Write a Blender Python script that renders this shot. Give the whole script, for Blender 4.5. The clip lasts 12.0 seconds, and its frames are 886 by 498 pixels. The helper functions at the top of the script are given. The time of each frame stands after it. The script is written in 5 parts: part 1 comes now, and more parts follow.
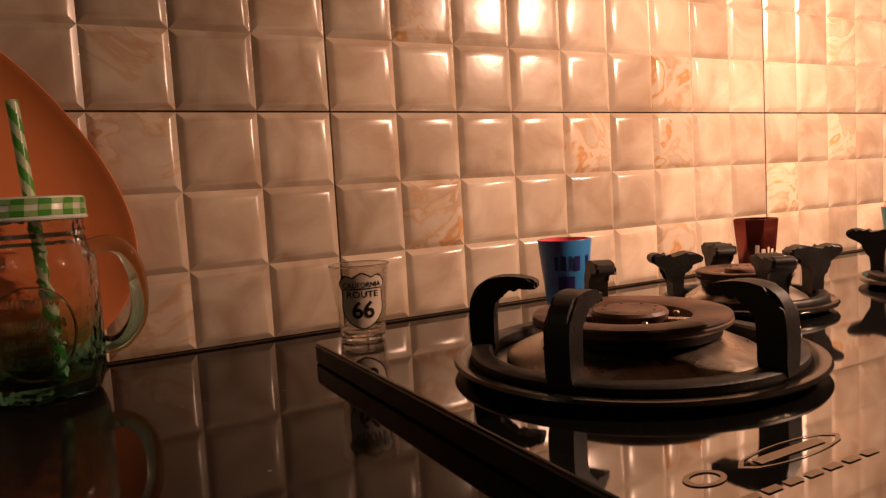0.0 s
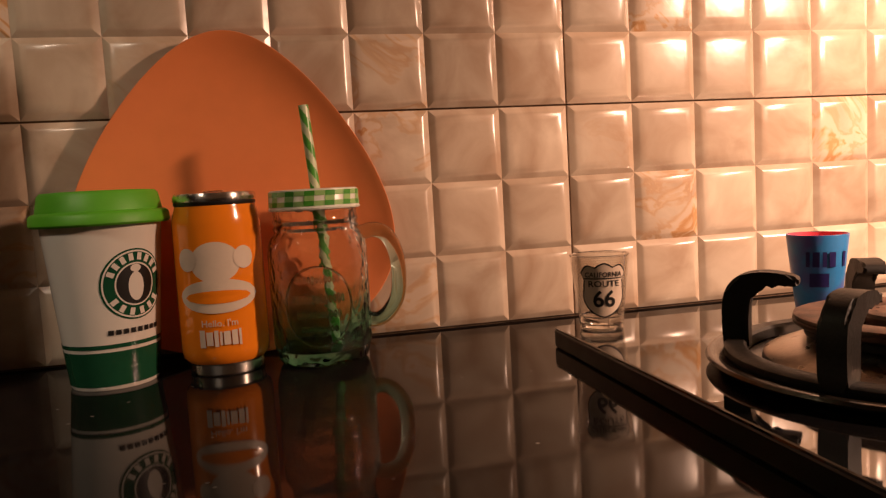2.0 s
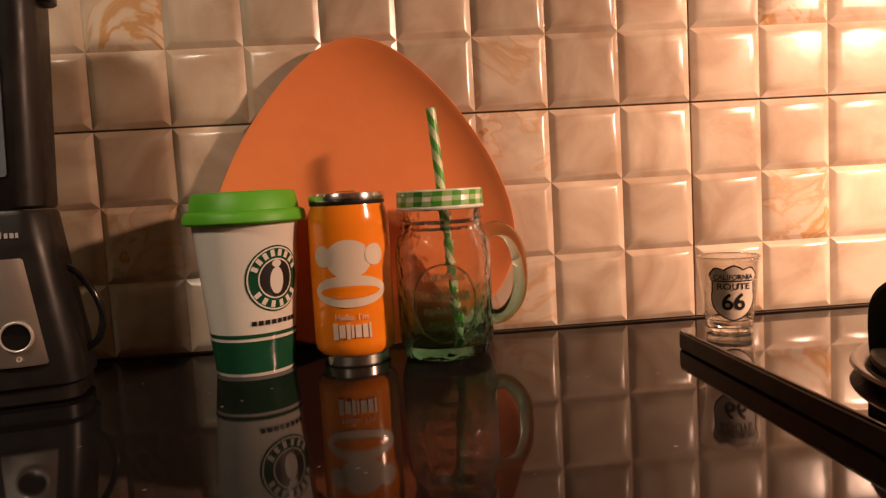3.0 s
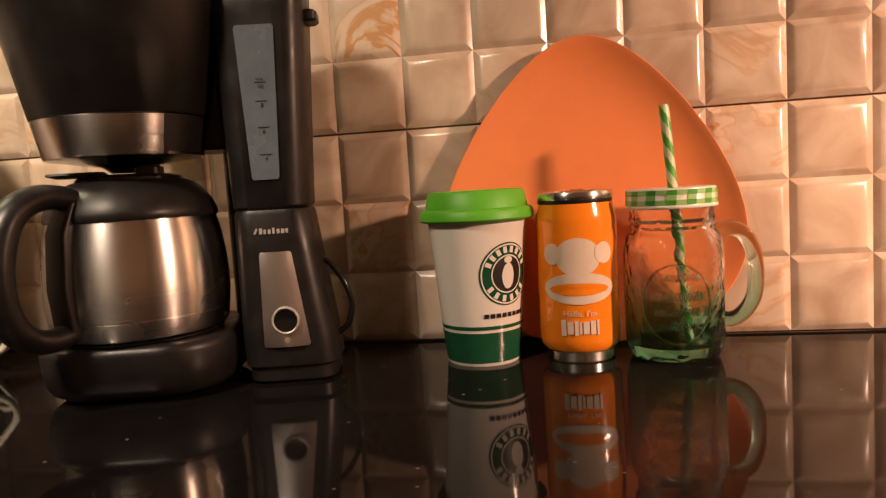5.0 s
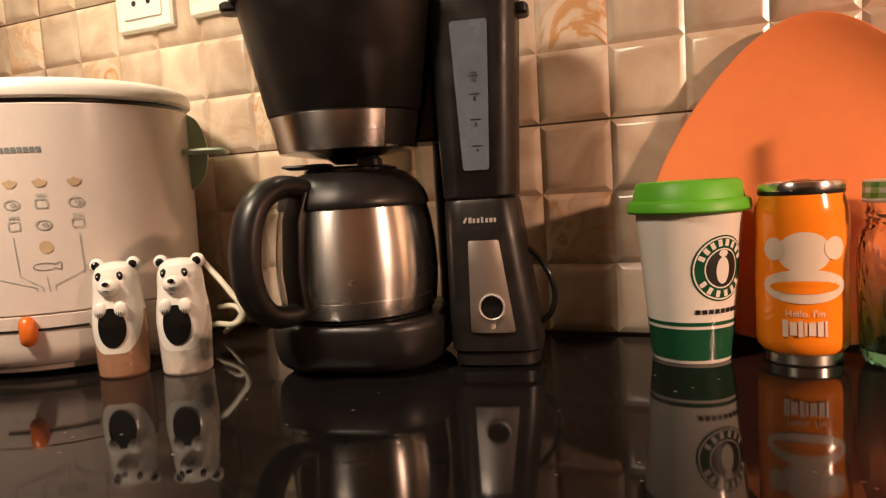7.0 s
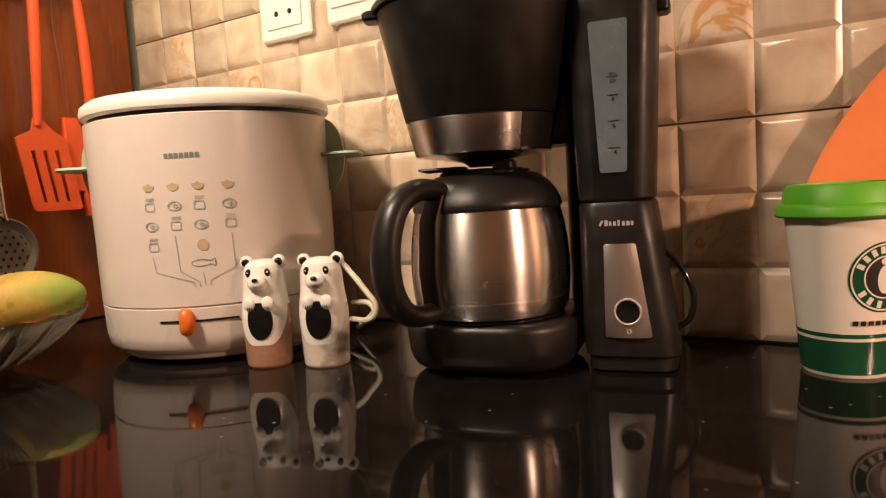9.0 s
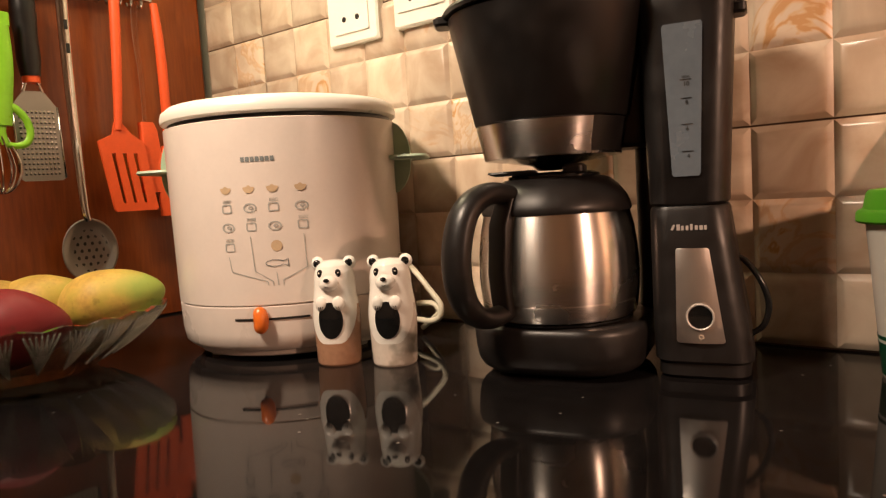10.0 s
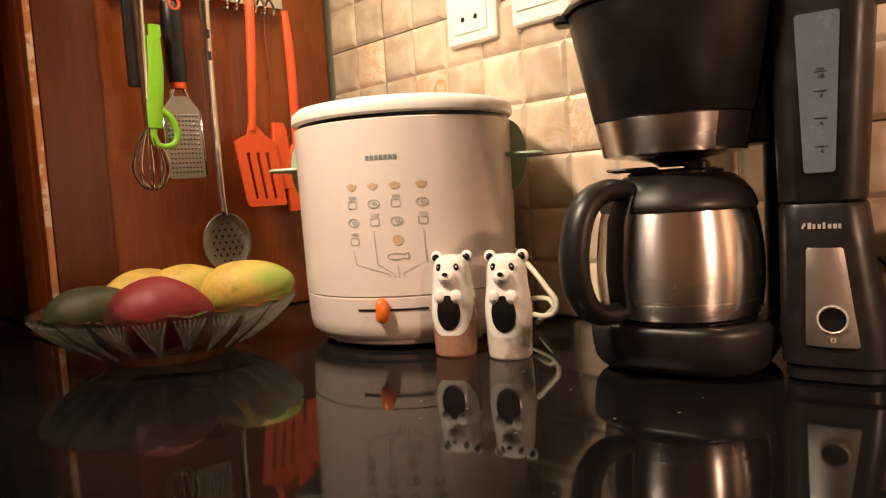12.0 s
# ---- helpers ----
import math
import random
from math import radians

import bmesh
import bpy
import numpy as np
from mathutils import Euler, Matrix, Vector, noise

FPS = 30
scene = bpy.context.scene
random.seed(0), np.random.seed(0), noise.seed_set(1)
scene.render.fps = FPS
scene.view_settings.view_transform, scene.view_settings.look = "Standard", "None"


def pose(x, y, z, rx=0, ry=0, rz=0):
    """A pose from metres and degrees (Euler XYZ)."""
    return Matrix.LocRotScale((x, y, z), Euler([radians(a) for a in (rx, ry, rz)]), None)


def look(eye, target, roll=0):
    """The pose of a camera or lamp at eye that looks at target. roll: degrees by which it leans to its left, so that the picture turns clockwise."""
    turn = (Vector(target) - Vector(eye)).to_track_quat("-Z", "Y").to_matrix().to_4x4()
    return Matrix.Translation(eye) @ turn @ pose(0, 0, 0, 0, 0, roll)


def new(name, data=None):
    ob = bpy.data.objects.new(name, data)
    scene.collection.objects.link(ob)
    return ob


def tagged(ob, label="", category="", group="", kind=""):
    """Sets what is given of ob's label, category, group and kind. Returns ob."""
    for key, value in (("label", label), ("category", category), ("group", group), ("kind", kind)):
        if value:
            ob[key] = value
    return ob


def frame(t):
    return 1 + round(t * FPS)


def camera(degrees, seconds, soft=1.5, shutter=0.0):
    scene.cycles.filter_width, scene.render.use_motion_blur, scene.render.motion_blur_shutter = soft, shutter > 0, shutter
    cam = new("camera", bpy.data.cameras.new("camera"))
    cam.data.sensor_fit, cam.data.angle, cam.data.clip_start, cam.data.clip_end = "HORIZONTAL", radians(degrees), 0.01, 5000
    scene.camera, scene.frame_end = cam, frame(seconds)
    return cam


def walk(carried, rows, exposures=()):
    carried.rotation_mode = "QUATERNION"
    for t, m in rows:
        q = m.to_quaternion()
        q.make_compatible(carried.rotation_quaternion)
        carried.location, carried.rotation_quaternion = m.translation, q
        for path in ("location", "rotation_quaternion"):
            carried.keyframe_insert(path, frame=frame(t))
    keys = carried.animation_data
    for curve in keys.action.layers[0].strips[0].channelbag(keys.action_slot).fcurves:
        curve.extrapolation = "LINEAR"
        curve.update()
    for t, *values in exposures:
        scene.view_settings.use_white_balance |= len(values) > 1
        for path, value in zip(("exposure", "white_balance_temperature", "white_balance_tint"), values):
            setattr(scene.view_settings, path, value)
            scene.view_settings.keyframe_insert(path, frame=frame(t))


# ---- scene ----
cam = camera(65.0, 12.0, soft=1.3)
PATH = [
    (0, (-0.219, -0.017, 0.122), (0.717, 1.743, -0.038), -3.4),
    (0.5, (-0.231, -0.021, 0.124), (0.584, 1.798, -0.039), -3.4),
    (1, (-0.24, -0.023, 0.126), (0.428, 1.855, -0.035), -3.4),
    (1.5, (-0.247, -0.027, 0.129), (0.294, 1.892, -0.031), -3.4),
    (2, (-0.26, -0.026, 0.129), (0.154, 1.924, -0.04), -3.3),
    (2.5, (-0.272, -0.03, 0.13), (0.017, 1.942, -0.035), -3.2),
    (3, (-0.285, -0.033, 0.135), (-0.135, 1.955, -0.035), -3.3),
    (3.5, (-0.304, -0.038, 0.14), (-0.284, 1.954, -0.038), -3.4),
    (5.5, (-0.339, -0.048, 0.151), (-0.801, 1.889, -0.032), -3.5),
    (6, (-0.353, -0.051, 0.155), (-0.937, 1.853, -0.032), -3.5),
    (6.5, (-0.357, -0.056, 0.151), (-1.047, 1.813, -0.024), -3.5),
    (7, (-0.356, -0.059, 0.149), (-1.157, 1.765, -0.028), -3.5),
    (9, (-0.37, -0.071, 0.156), (-1.452, 1.602, -0.015), -3.6),
    (9.5, (-0.375, -0.08, 0.158), (-1.528, 1.545, -0.01), -3.5),
    (10, (-0.378, -0.085, 0.16), (-1.582, 1.504, -0.003), -3.5),
    (10.5, (-0.378, -0.09, 0.163), (-1.651, 1.444, 0.001), -3.5),
    (11, (-0.375, -0.096, 0.161), (-1.703, 1.392, 0.006), -3.5),
    (11.5, (-0.373, -0.094, 0.161), (-1.761, 1.338, 0.003), -3.5),
    (12, (-0.374, -0.101, 0.162), (-1.812, 1.281, 0.004), -3.5),
]
walk(cam, [(t, look(eye, target, roll)) for t, eye, target, roll in PATH],
     [(0.0, -0.43), (1.0, -0.08), (2.0, 0.40), (2.5, 0.70), (3.5, 1.05), (5.5, 1.50), (7.0, 1.56), (9.0, 1.52), (12.0, 1.70)])

# ---- light ----
world = bpy.data.worlds.new("room_dark")
scene.world = world
world.use_nodes = True
world.node_tree.nodes["Background"].inputs[0].default_value = (1.0, 0.72, 0.5, 1)
world.node_tree.nodes["Background"].inputs[1].default_value = 0.08


def area_lamp(name, eye, target, size, watts, colour, spread=180):
    data = bpy.data.lights.new(name, "AREA")
    data.shape, data.size, data.energy, data.color = "DISK", size, watts, colour
    data.spread = radians(spread)
    ob = new(name, data)
    ob.matrix_world = look(eye, target)
    return ob


area_lamp("hood_lamp", (0.59, 0.027, 0.477), (0.74, 0.42, 0.0), 0.10, 17.5, (1.0, 0.58, 0.39))
area_lamp("room_lamp", (-0.95, -0.36, 1.02), (-0.92, 0.48, 0.18), 0.20, 1.15, (1.0, 0.77, 0.58), 64)
area_lamp("under_cabinet_lamp", (-1.10, 0.38, 0.66), (-0.90, 0.54, 0.0), 0.16, 0.50, (1.0, 0.86, 0.54))


# ---- materials ----
def mat(name, base, rough=0.5, metal=0.0, scale=40.0, vary=0.12, bump=0.0, fine=6.0, coat=0.0, rvary=0.1, spec=0.5):
    """Plain surface with colour variation at two scales, uneven gloss and a fine relief."""
    m = bpy.data.materials.new(name)
    m.use_nodes = True
    n, l = m.node_tree.nodes, m.node_tree.links
    b = n["Principled BSDF"]
    b.inputs["Metallic"].default_value = metal
    b.inputs["Coat Weight"].default_value = coat
    b.inputs["Specular IOR Level"].default_value = spec
    tc = n.new("ShaderNodeTexCoord")
    big = n.new("ShaderNodeTexNoise")
    big.inputs["Scale"].default_value, big.inputs["Detail"].default_value = scale, 6
    small = n.new("ShaderNodeTexNoise")
    small.inputs["Scale"].default_value, small.inputs["Detail"].default_value = scale * fine, 3
    for x in (big, small):
        l.new(tc.outputs["Object"], x.inputs["Vector"])
    mixed = n.new("ShaderNodeMath")
    mixed.operation = "MULTIPLY_ADD"
    l.new(big.outputs["Fac"], mixed.inputs[0])
    mixed.inputs[1].default_value = 0.65
    part_small = n.new("ShaderNodeMath")
    part_small.operation = "MULTIPLY"
    part_small.inputs[1].default_value = 0.35
    l.new(small.outputs["Fac"], part_small.inputs[0])
    l.new(part_small.outputs[0], mixed.inputs[2])
    ramp = n.new("ShaderNodeValToRGB")
    ramp.color_ramp.elements[0].position, ramp.color_ramp.elements[1].position = 0.3, 0.7
    ramp.color_ramp.elements[0].color = (*[c * (1 - vary) for c in base], 1)
    ramp.color_ramp.elements[1].color = (*[min(1, c * (1 + vary)) for c in base], 1)
    l.new(mixed.outputs[0], ramp.inputs[0])
    l.new(ramp.outputs[0], b.inputs["Base Color"])
    rr = n.new("ShaderNodeMapRange")
    rr.inputs["From Min"].default_value, rr.inputs["From Max"].default_value = 0.3, 0.7
    rr.inputs["To Min"].default_value, rr.inputs["To Max"].default_value = max(0.02, rough - rvary * rough * 2), min(1, rough + rvary * rough * 2)
    l.new(big.outputs["Fac"], rr.inputs["Value"])
    l.new(rr.outputs[0], b.inputs["Roughness"])
    if bump:
        bp = n.new("ShaderNodeBump")
        bp.inputs["Strength"].default_value, bp.inputs["Distance"].default_value = bump, 0.001
        l.new(small.outputs["Fac"], bp.inputs["Height"])
        l.new(bp.outputs[0], b.inputs["Normal"])
    return m


def clear_glass(name, low, high=None, z0=0.0, z1=0.1, gloss=1.0):
    """Thin clear glass: tinted transparency under a Fresnel gloss; the tint may run from low to high up the vessel."""
    m = bpy.data.materials.new(name)
    m.use_nodes = True
    n, l = m.node_tree.nodes, m.node_tree.links
    n.remove(n["Principled BSDF"])
    out = n["Material Output"]
    tr, gl, mx, fr = n.new("ShaderNodeBsdfTransparent"), n.new("ShaderNodeBsdfGlossy"), n.new("ShaderNodeMixShader"), n.new("ShaderNodeMath")
    facing = n.new("ShaderNodeLayerWeight")
    power = n.new("ShaderNodeMath")
    power.operation, power.inputs[1].default_value = "POWER", 2.6
    l.new(facing.outputs["Facing"], power.inputs[0])
    fr.operation, fr.inputs[1].default_value, fr.inputs[2].default_value = "MULTIPLY_ADD", 0.75, 0.04
    l.new(power.outputs[0], fr.inputs[0])
    gl.inputs["Roughness"].default_value = 0.03
    gl.inputs["Color"].default_value = (gloss, gloss, gloss, 1)
    if high:
        tc, sep, mr, ns = n.new("ShaderNodeTexCoord"), n.new("ShaderNodeSeparateXYZ"), n.new("ShaderNodeMapRange"), n.new("ShaderNodeTexNoise")
        ramp = n.new("ShaderNodeValToRGB")
        ns.inputs["Scale"].default_value = 60
        add = n.new("ShaderNodeMath")
        add.operation = "MULTIPLY_ADD"
        add.inputs[1].default_value = 0.03
        l.new(tc.outputs["Object"], sep.inputs[0])
        l.new(tc.outputs["Object"], ns.inputs["Vector"])
        l.new(ns.outputs["Fac"], add.inputs[0])
        l.new(sep.outputs["Z"], add.inputs[2])
        l.new(add.outputs[0], mr.inputs["Value"])
        mr.inputs["From Min"].default_value, mr.inputs["From Max"].default_value = z0, z1
        l.new(mr.outputs[0], ramp.inputs[0])
        ramp.color_ramp.elements[0].color, ramp.color_ramp.elements[1].color = (*low, 1), (*high, 1)
        l.new(ramp.outputs[0], tr.inputs[0])
    else:
        tr.inputs[0].default_value = (*low, 1)
    l.new(fr.outputs[0], mx.inputs[0])
    l.new(tr.outputs[0], mx.inputs[1])
    l.new(gl.outputs[0], mx.inputs[2])
    l.new(mx.outputs[0], out.inputs["Surface"])
    return m


def solid_glass(name, low, high=None, z0=0.0, z1=0.1, wavy=0.2):
    """Thick glass that bends light; the tint may run from low to high up the vessel."""
    m = bpy.data.materials.new(name)
    m.use_nodes = True
    n, l = m.node_tree.nodes, m.node_tree.links
    b = n["Principled BSDF"]
    b.inputs["Transmission Weight"].default_value, b.inputs["Roughness"].default_value, b.inputs["IOR"].default_value = 1.0, 0.015, 1.47
    b.inputs["Base Color"].default_value = (*low, 1)
    tc, ns, bp = n.new("ShaderNodeTexCoord"), n.new("ShaderNodeTexNoise"), n.new("ShaderNodeBump")
    ns.inputs["Scale"].default_value = 70
    l.new(tc.outputs["Object"], ns.inputs["Vector"])
    bp.inputs["Strength"].default_value, bp.inputs["Distance"].default_value = wavy, 0.0008 if wavy < 0.5 else 0.003
    l.new(ns.outputs["Fac"], bp.inputs["Height"])
    l.new(bp.outputs[0], b.inputs["Normal"])
    if high:
        sep, mr, ramp = n.new("ShaderNodeSeparateXYZ"), n.new("ShaderNodeMapRange"), n.new("ShaderNodeValToRGB")
        l.new(tc.outputs["Object"], sep.inputs[0])
        smear, add = n.new("ShaderNodeTexNoise"), n.new("ShaderNodeMath")
        smear.inputs["Scale"].default_value = 32
        l.new(tc.outputs["Object"], smear.inputs["Vector"])
        add.operation, add.inputs[1].default_value = "MULTIPLY_ADD", 0.06
        l.new(smear.outputs["Fac"], add.inputs[0])
        l.new(sep.outputs["Z"], add.inputs[2])
        l.new(add.outputs[0], mr.inputs["Value"])
        mr.inputs["From Min"].default_value, mr.inputs["From Max"].default_value = z0 + 0.03, z1 + 0.03
        l.new(mr.outputs[0], ramp.inputs[0])
        ramp.color_ramp.elements[0].color, ramp.color_ramp.elements[1].color = (*low, 1), (*high, 1)
        l.new(ramp.outputs[0], b.inputs["Base Color"])
    return m


def tile_material(name, per_island=False, agate_from=0.70, agate_to=0.84):
    """Glazed wall tile: cream and pinkish marble, some pieces with orange agate bands or pale veins."""
    m = bpy.data.materials.new(name)
    m.use_nodes = True
    n, l = m.node_tree.nodes, m.node_tree.links
    b = n["Principled BSDF"]
    tc = n.new("ShaderNodeTexCoord")
    if per_island:
        info = n.new("ShaderNodeNewGeometry").outputs["Random Per Island"]
    else:
        info = n.new("ShaderNodeObjectInfo").outputs["Random"]
    shift = n.new("ShaderNodeVectorMath")
    shift.operation = "MULTIPLY_ADD"
    l.new(info, shift.inputs[0])
    shift.inputs[1].default_value = (37.0, 11.0, 23.0)
    l.new(tc.outputs["Object"], shift.inputs[2])
    cloud = n.new("ShaderNodeTexNoise")
    cloud.inputs["Scale"].default_value, cloud.inputs["Detail"].default_value, cloud.inputs["Distortion"].default_value = 16, 6, 0.8
    vein = n.new("ShaderNodeTexNoise")
    vein.inputs["Scale"].default_value, vein.inputs["Detail"].default_value, vein.inputs["Distortion"].default_value = 11, 4, 2.2
    for x in (cloud, vein):
        l.new(shift.outputs[0], x.inputs["Vector"])
    basec = n.new("ShaderNodeValToRGB")
    e = basec.color_ramp.elements
    e[0].position, e[1].position = 0.32, 0.72
    e[0].color, e[1].color = (0.47, 0.34, 0.24, 1), (0.72, 0.61, 0.48, 1)
    l.new(cloud.outputs["Fac"], basec.inputs[0])
    # agate bands: repeated thin steps of a distorted noise
    saw = n.new("ShaderNodeMath")
    saw.operation = "PINGPONG"
    saw.inputs[1].default_value = 0.08
    l.new(vein.outputs["Fac"], saw.inputs[0])
    band = n.new("ShaderNodeMapRange")
    band.inputs["From Min"].default_value, band.inputs["From Max"].default_value = 0.012, 0.05
    l.new(saw.outputs[0], band.inputs["Value"])
    agate = n.new("ShaderNodeValToRGB")
    a = agate.color_ramp.elements
    a[0].position, a[1].position = 0.0, 1.0
    a[0].color, a[1].color = (0.60, 0.34, 0.16, 1), (0.70, 0.56, 0.43, 1)
    mid = a.new(0.35)
    mid.color = (0.68, 0.46, 0.27, 1)
    l.new(band.outputs[0], agate.inputs[0])
    # which pieces carry the agate, and how far it reaches
    pick = n.new("ShaderNodeMapRange")
    pick.inputs["From Min"].default_value, pick.inputs["From Max"].default_value = agate_from, agate_to
    l.new(info, pick.inputs["Value"])
    reach = n.new("ShaderNodeMapRange")
    reach.inputs["From Min"].default_value, reach.inputs["From Max"].default_value = 0.42, 0.56
    l.new(vein.outputs["Fac"], reach.inputs["Value"])
    amount = n.new("ShaderNodeMath")
    amount.operation = "MULTIPLY"
    l.new(pick.outputs[0], amount.inputs[0])
    l.new(reach.outputs[0], amount.inputs[1])
    mx = n.new("ShaderNodeMix")
    mx.data_type = "RGBA"
    l.new(amount.outputs[0], mx.inputs["Factor"])
    l.new(basec.outputs[0], mx.inputs["A"])
    l.new(agate.outputs[0], mx.inputs["B"])
    # piece to piece shade
    tone = n.new("ShaderNodeMapRange")
    tone.inputs["To Min"].default_value, tone.inputs["To Max"].default_value = 0.74, 1.05
    scr = n.new("ShaderNodeMath")
    scr.operation = "FRACT"
    mul = n.new("ShaderNodeMath")
    mul.operation = "MULTIPLY"
    mul.inputs[1].default_value = 17.3
    l.new(info, mul.inputs[0])
    l.new(mul.outputs[0], scr.inputs[0])
    l.new(scr.outputs[0], tone.inputs["Value"])
    sc = n.new("ShaderNodeVectorMath")
    sc.operation = "SCALE"
    l.new(mx.outputs["Result"], sc.inputs[0])
    l.new(tone.outputs[0], sc.inputs["Scale"])
    l.new(sc.outputs[0], b.inputs["Base Color"])
    b.inputs["Roughness"].default_value = 0.24
    wav = n.new("ShaderNodeTexNoise")
    wav.inputs["Scale"].default_value = 45
    l.new(shift.outputs[0], wav.inputs["Vector"])
    bp = n.new("ShaderNodeBump")
    bp.inputs["Strength"].default_value, bp.inputs["Distance"].default_value = 0.25, 0.0012
    l.new(wav.outputs["Fac"], bp.inputs["Height"])
    l.new(bp.outputs[0], b.inputs["Normal"])
    return m


def wood_material(name, dark, light):
    m = bpy.data.materials.new(name)
    m.use_nodes = True
    n, l = m.node_tree.nodes, m.node_tree.links
    b = n["Principled BSDF"]
    tc, mp = n.new("ShaderNodeTexCoord"), n.new("ShaderNodeMapping")
    mp.inputs["Scale"].default_value = (9, 9, 0.9)
    l.new(tc.outputs["Object"], mp.inputs[0])
    g, f = n.new("ShaderNodeTexNoise"), n.new("ShaderNodeTexNoise")
    g.inputs["Scale"].default_value, g.inputs["Detail"].default_value, g.inputs["Distortion"].default_value = 1.6, 5, 0.7
    f.inputs["Scale"].default_value, f.inputs["Detail"].default_value = 26, 4
    l.new(mp.outputs[0], g.inputs["Vector"])
    l.new(mp.outputs[0], f.inputs["Vector"])
    add = n.new("ShaderNodeMath")
    add.operation = "MULTIPLY_ADD"
    add.inputs[1].default_value = 0.35
    l.new(f.outputs["Fac"], add.inputs[0])
    sub = n.new("ShaderNodeMath")
    sub.operation = "MULTIPLY"
    sub.inputs[1].default_value = 0.7
    l.new(g.outputs["Fac"], sub.inputs[0])
    l.new(sub.outputs[0], add.inputs[2])
    r = n.new("ShaderNodeValToRGB")
    r.color_ramp.elements[0].position, r.color_ramp.elements[1].position = 0.36, 0.68
    r.color_ramp.elements[0].color, r.color_ramp.elements[1].color = (*dark, 1), (*light, 1)
    l.new(add.outputs[0], r.inputs[0])
    l.new(r.outputs[0], b.inputs["Base Color"])
    b.inputs["Roughness"].default_value = 0.32
    bp = n.new("ShaderNodeBump")
    bp.inputs["Strength"].default_value, bp.inputs["Distance"].default_value = 0.15, 0.0006
    l.new(f.outputs["Fac"], bp.inputs["Height"])
    l.new(bp.outputs[0], b.inputs["Normal"])
    return m


def granite_material(name):
    """Polished black granite with sparse pale flecks and faint smears."""
    m = mat(name, (0.008, 0.007, 0.007), 0.05, scale=9, vary=0.4, rvary=0.3, spec=0.19)
    n, l = m.node_tree.nodes, m.node_tree.links
    b = n["Principled BSDF"]
    old = b.inputs["Base Color"].links[0].from_socket
    v = n.new("ShaderNodeTexVoronoi")
    v.inputs["Scale"].default_value = 48
    tc = n.new("ShaderNodeTexCoord")
    l.new(tc.outputs["Object"], v.inputs["Vector"])
    mr = n.new("ShaderNodeMapRange")
    mr.inputs["From Min"].default_value, mr.inputs["From Max"].default_value = 0.075, 0.035
    l.new(v.outputs["Distance"], mr.inputs["Value"])
    ns = n.new("ShaderNodeTexNoise")
    ns.inputs["Scale"].default_value = 14
    l.new(tc.outputs["Object"], ns.inputs["Vector"])
    th = n.new("ShaderNodeMapRange")
    th.inputs["From Min"].default_value, th.inputs["From Max"].default_value = 0.46, 0.58
    l.new(ns.outputs["Fac"], th.inputs["Value"])
    mu = n.new("ShaderNodeMath")
    mu.operation = "MULTIPLY"
    l.new(mr.outputs[0], mu.inputs[0])
    l.new(th.outputs[0], mu.inputs[1])
    mx = n.new("ShaderNodeMix")
    mx.data_type = "RGBA"
    l.new(mu.outputs[0], mx.inputs["Factor"])
    l.new(old, mx.inputs["A"])
    mx.inputs["B"].default_value = (0.22, 0.20, 0.18, 1)
    l.new(mx.outputs["Result"], b.inputs["Base Color"])
    return m


def steel_material(name, base=(0.74, 0.71, 0.67), rough=0.22, vertical=False):
    """Brushed steel: grooves run round the thing."""
    m = mat(name, base, rough, metal=1.0, scale=14, vary=0.05, rvary=0.03)
    n, l = m.node_tree.nodes, m.node_tree.links
    b = n["Principled BSDF"]
    tc, mp, ns, bp = n.new("ShaderNodeTexCoord"), n.new("ShaderNodeMapping"), n.new("ShaderNodeTexNoise"), n.new("ShaderNodeBump")
    mp.inputs["Scale"].default_value = (900, 900, 6) if vertical else (6, 6, 1600)
    ns.inputs["Scale"].default_value = 1.0
    l.new(tc.outputs["Object"], mp.inputs[0])
    l.new(mp.outputs[0], ns.inputs["Vector"])
    bp.inputs["Strength"].default_value, bp.inputs["Distance"].default_value = 0.12, 0.0004
    l.new(ns.outputs["Fac"], bp.inputs["Height"])
    l.new(bp.outputs[0], b.inputs["Normal"])
    if not vertical:
        tg = n.new("ShaderNodeTangent")
        tg.direction_type, tg.axis = "RADIAL", "Z"
        l.new(tg.outputs[0], b.inputs["Tangent"])
        b.inputs["Anisotropic"].default_value, b.inputs["Anisotropic Rotation"].default_value = 0.8, 0.25
    return m


def two_tone(name, a, b2, scale, low=0.45, high=0.6, rough=0.4, coords="Object", bump=0.05, vary=0.12):
    m = mat(name, a, rough, bump=bump, vary=vary)
    n, l = m.node_tree.nodes, m.node_tree.links
    b = n["Principled BSDF"]
    old = b.inputs["Base Color"].links[0].from_socket
    tc, ns, mr, mx = n.new("ShaderNodeTexCoord"), n.new("ShaderNodeTexNoise"), n.new("ShaderNodeMapRange"), n.new("ShaderNodeMix")
    ns.inputs["Scale"].default_value, ns.inputs["Detail"].default_value = scale, 3
    l.new(tc.outputs[coords], ns.inputs["Vector"])
    mr.inputs["From Min"].default_value, mr.inputs["From Max"].default_value = low, high
    l.new(ns.outputs["Fac"], mr.inputs["Value"])
    mx.data_type = "RGBA"
    l.new(mr.outputs[0], mx.inputs["Factor"])
    l.new(old, mx.inputs["A"])
    mx.inputs["B"].default_value = (*b2, 1)
    l.new(mx.outputs["Result"], b.inputs["Base Color"])
    return m


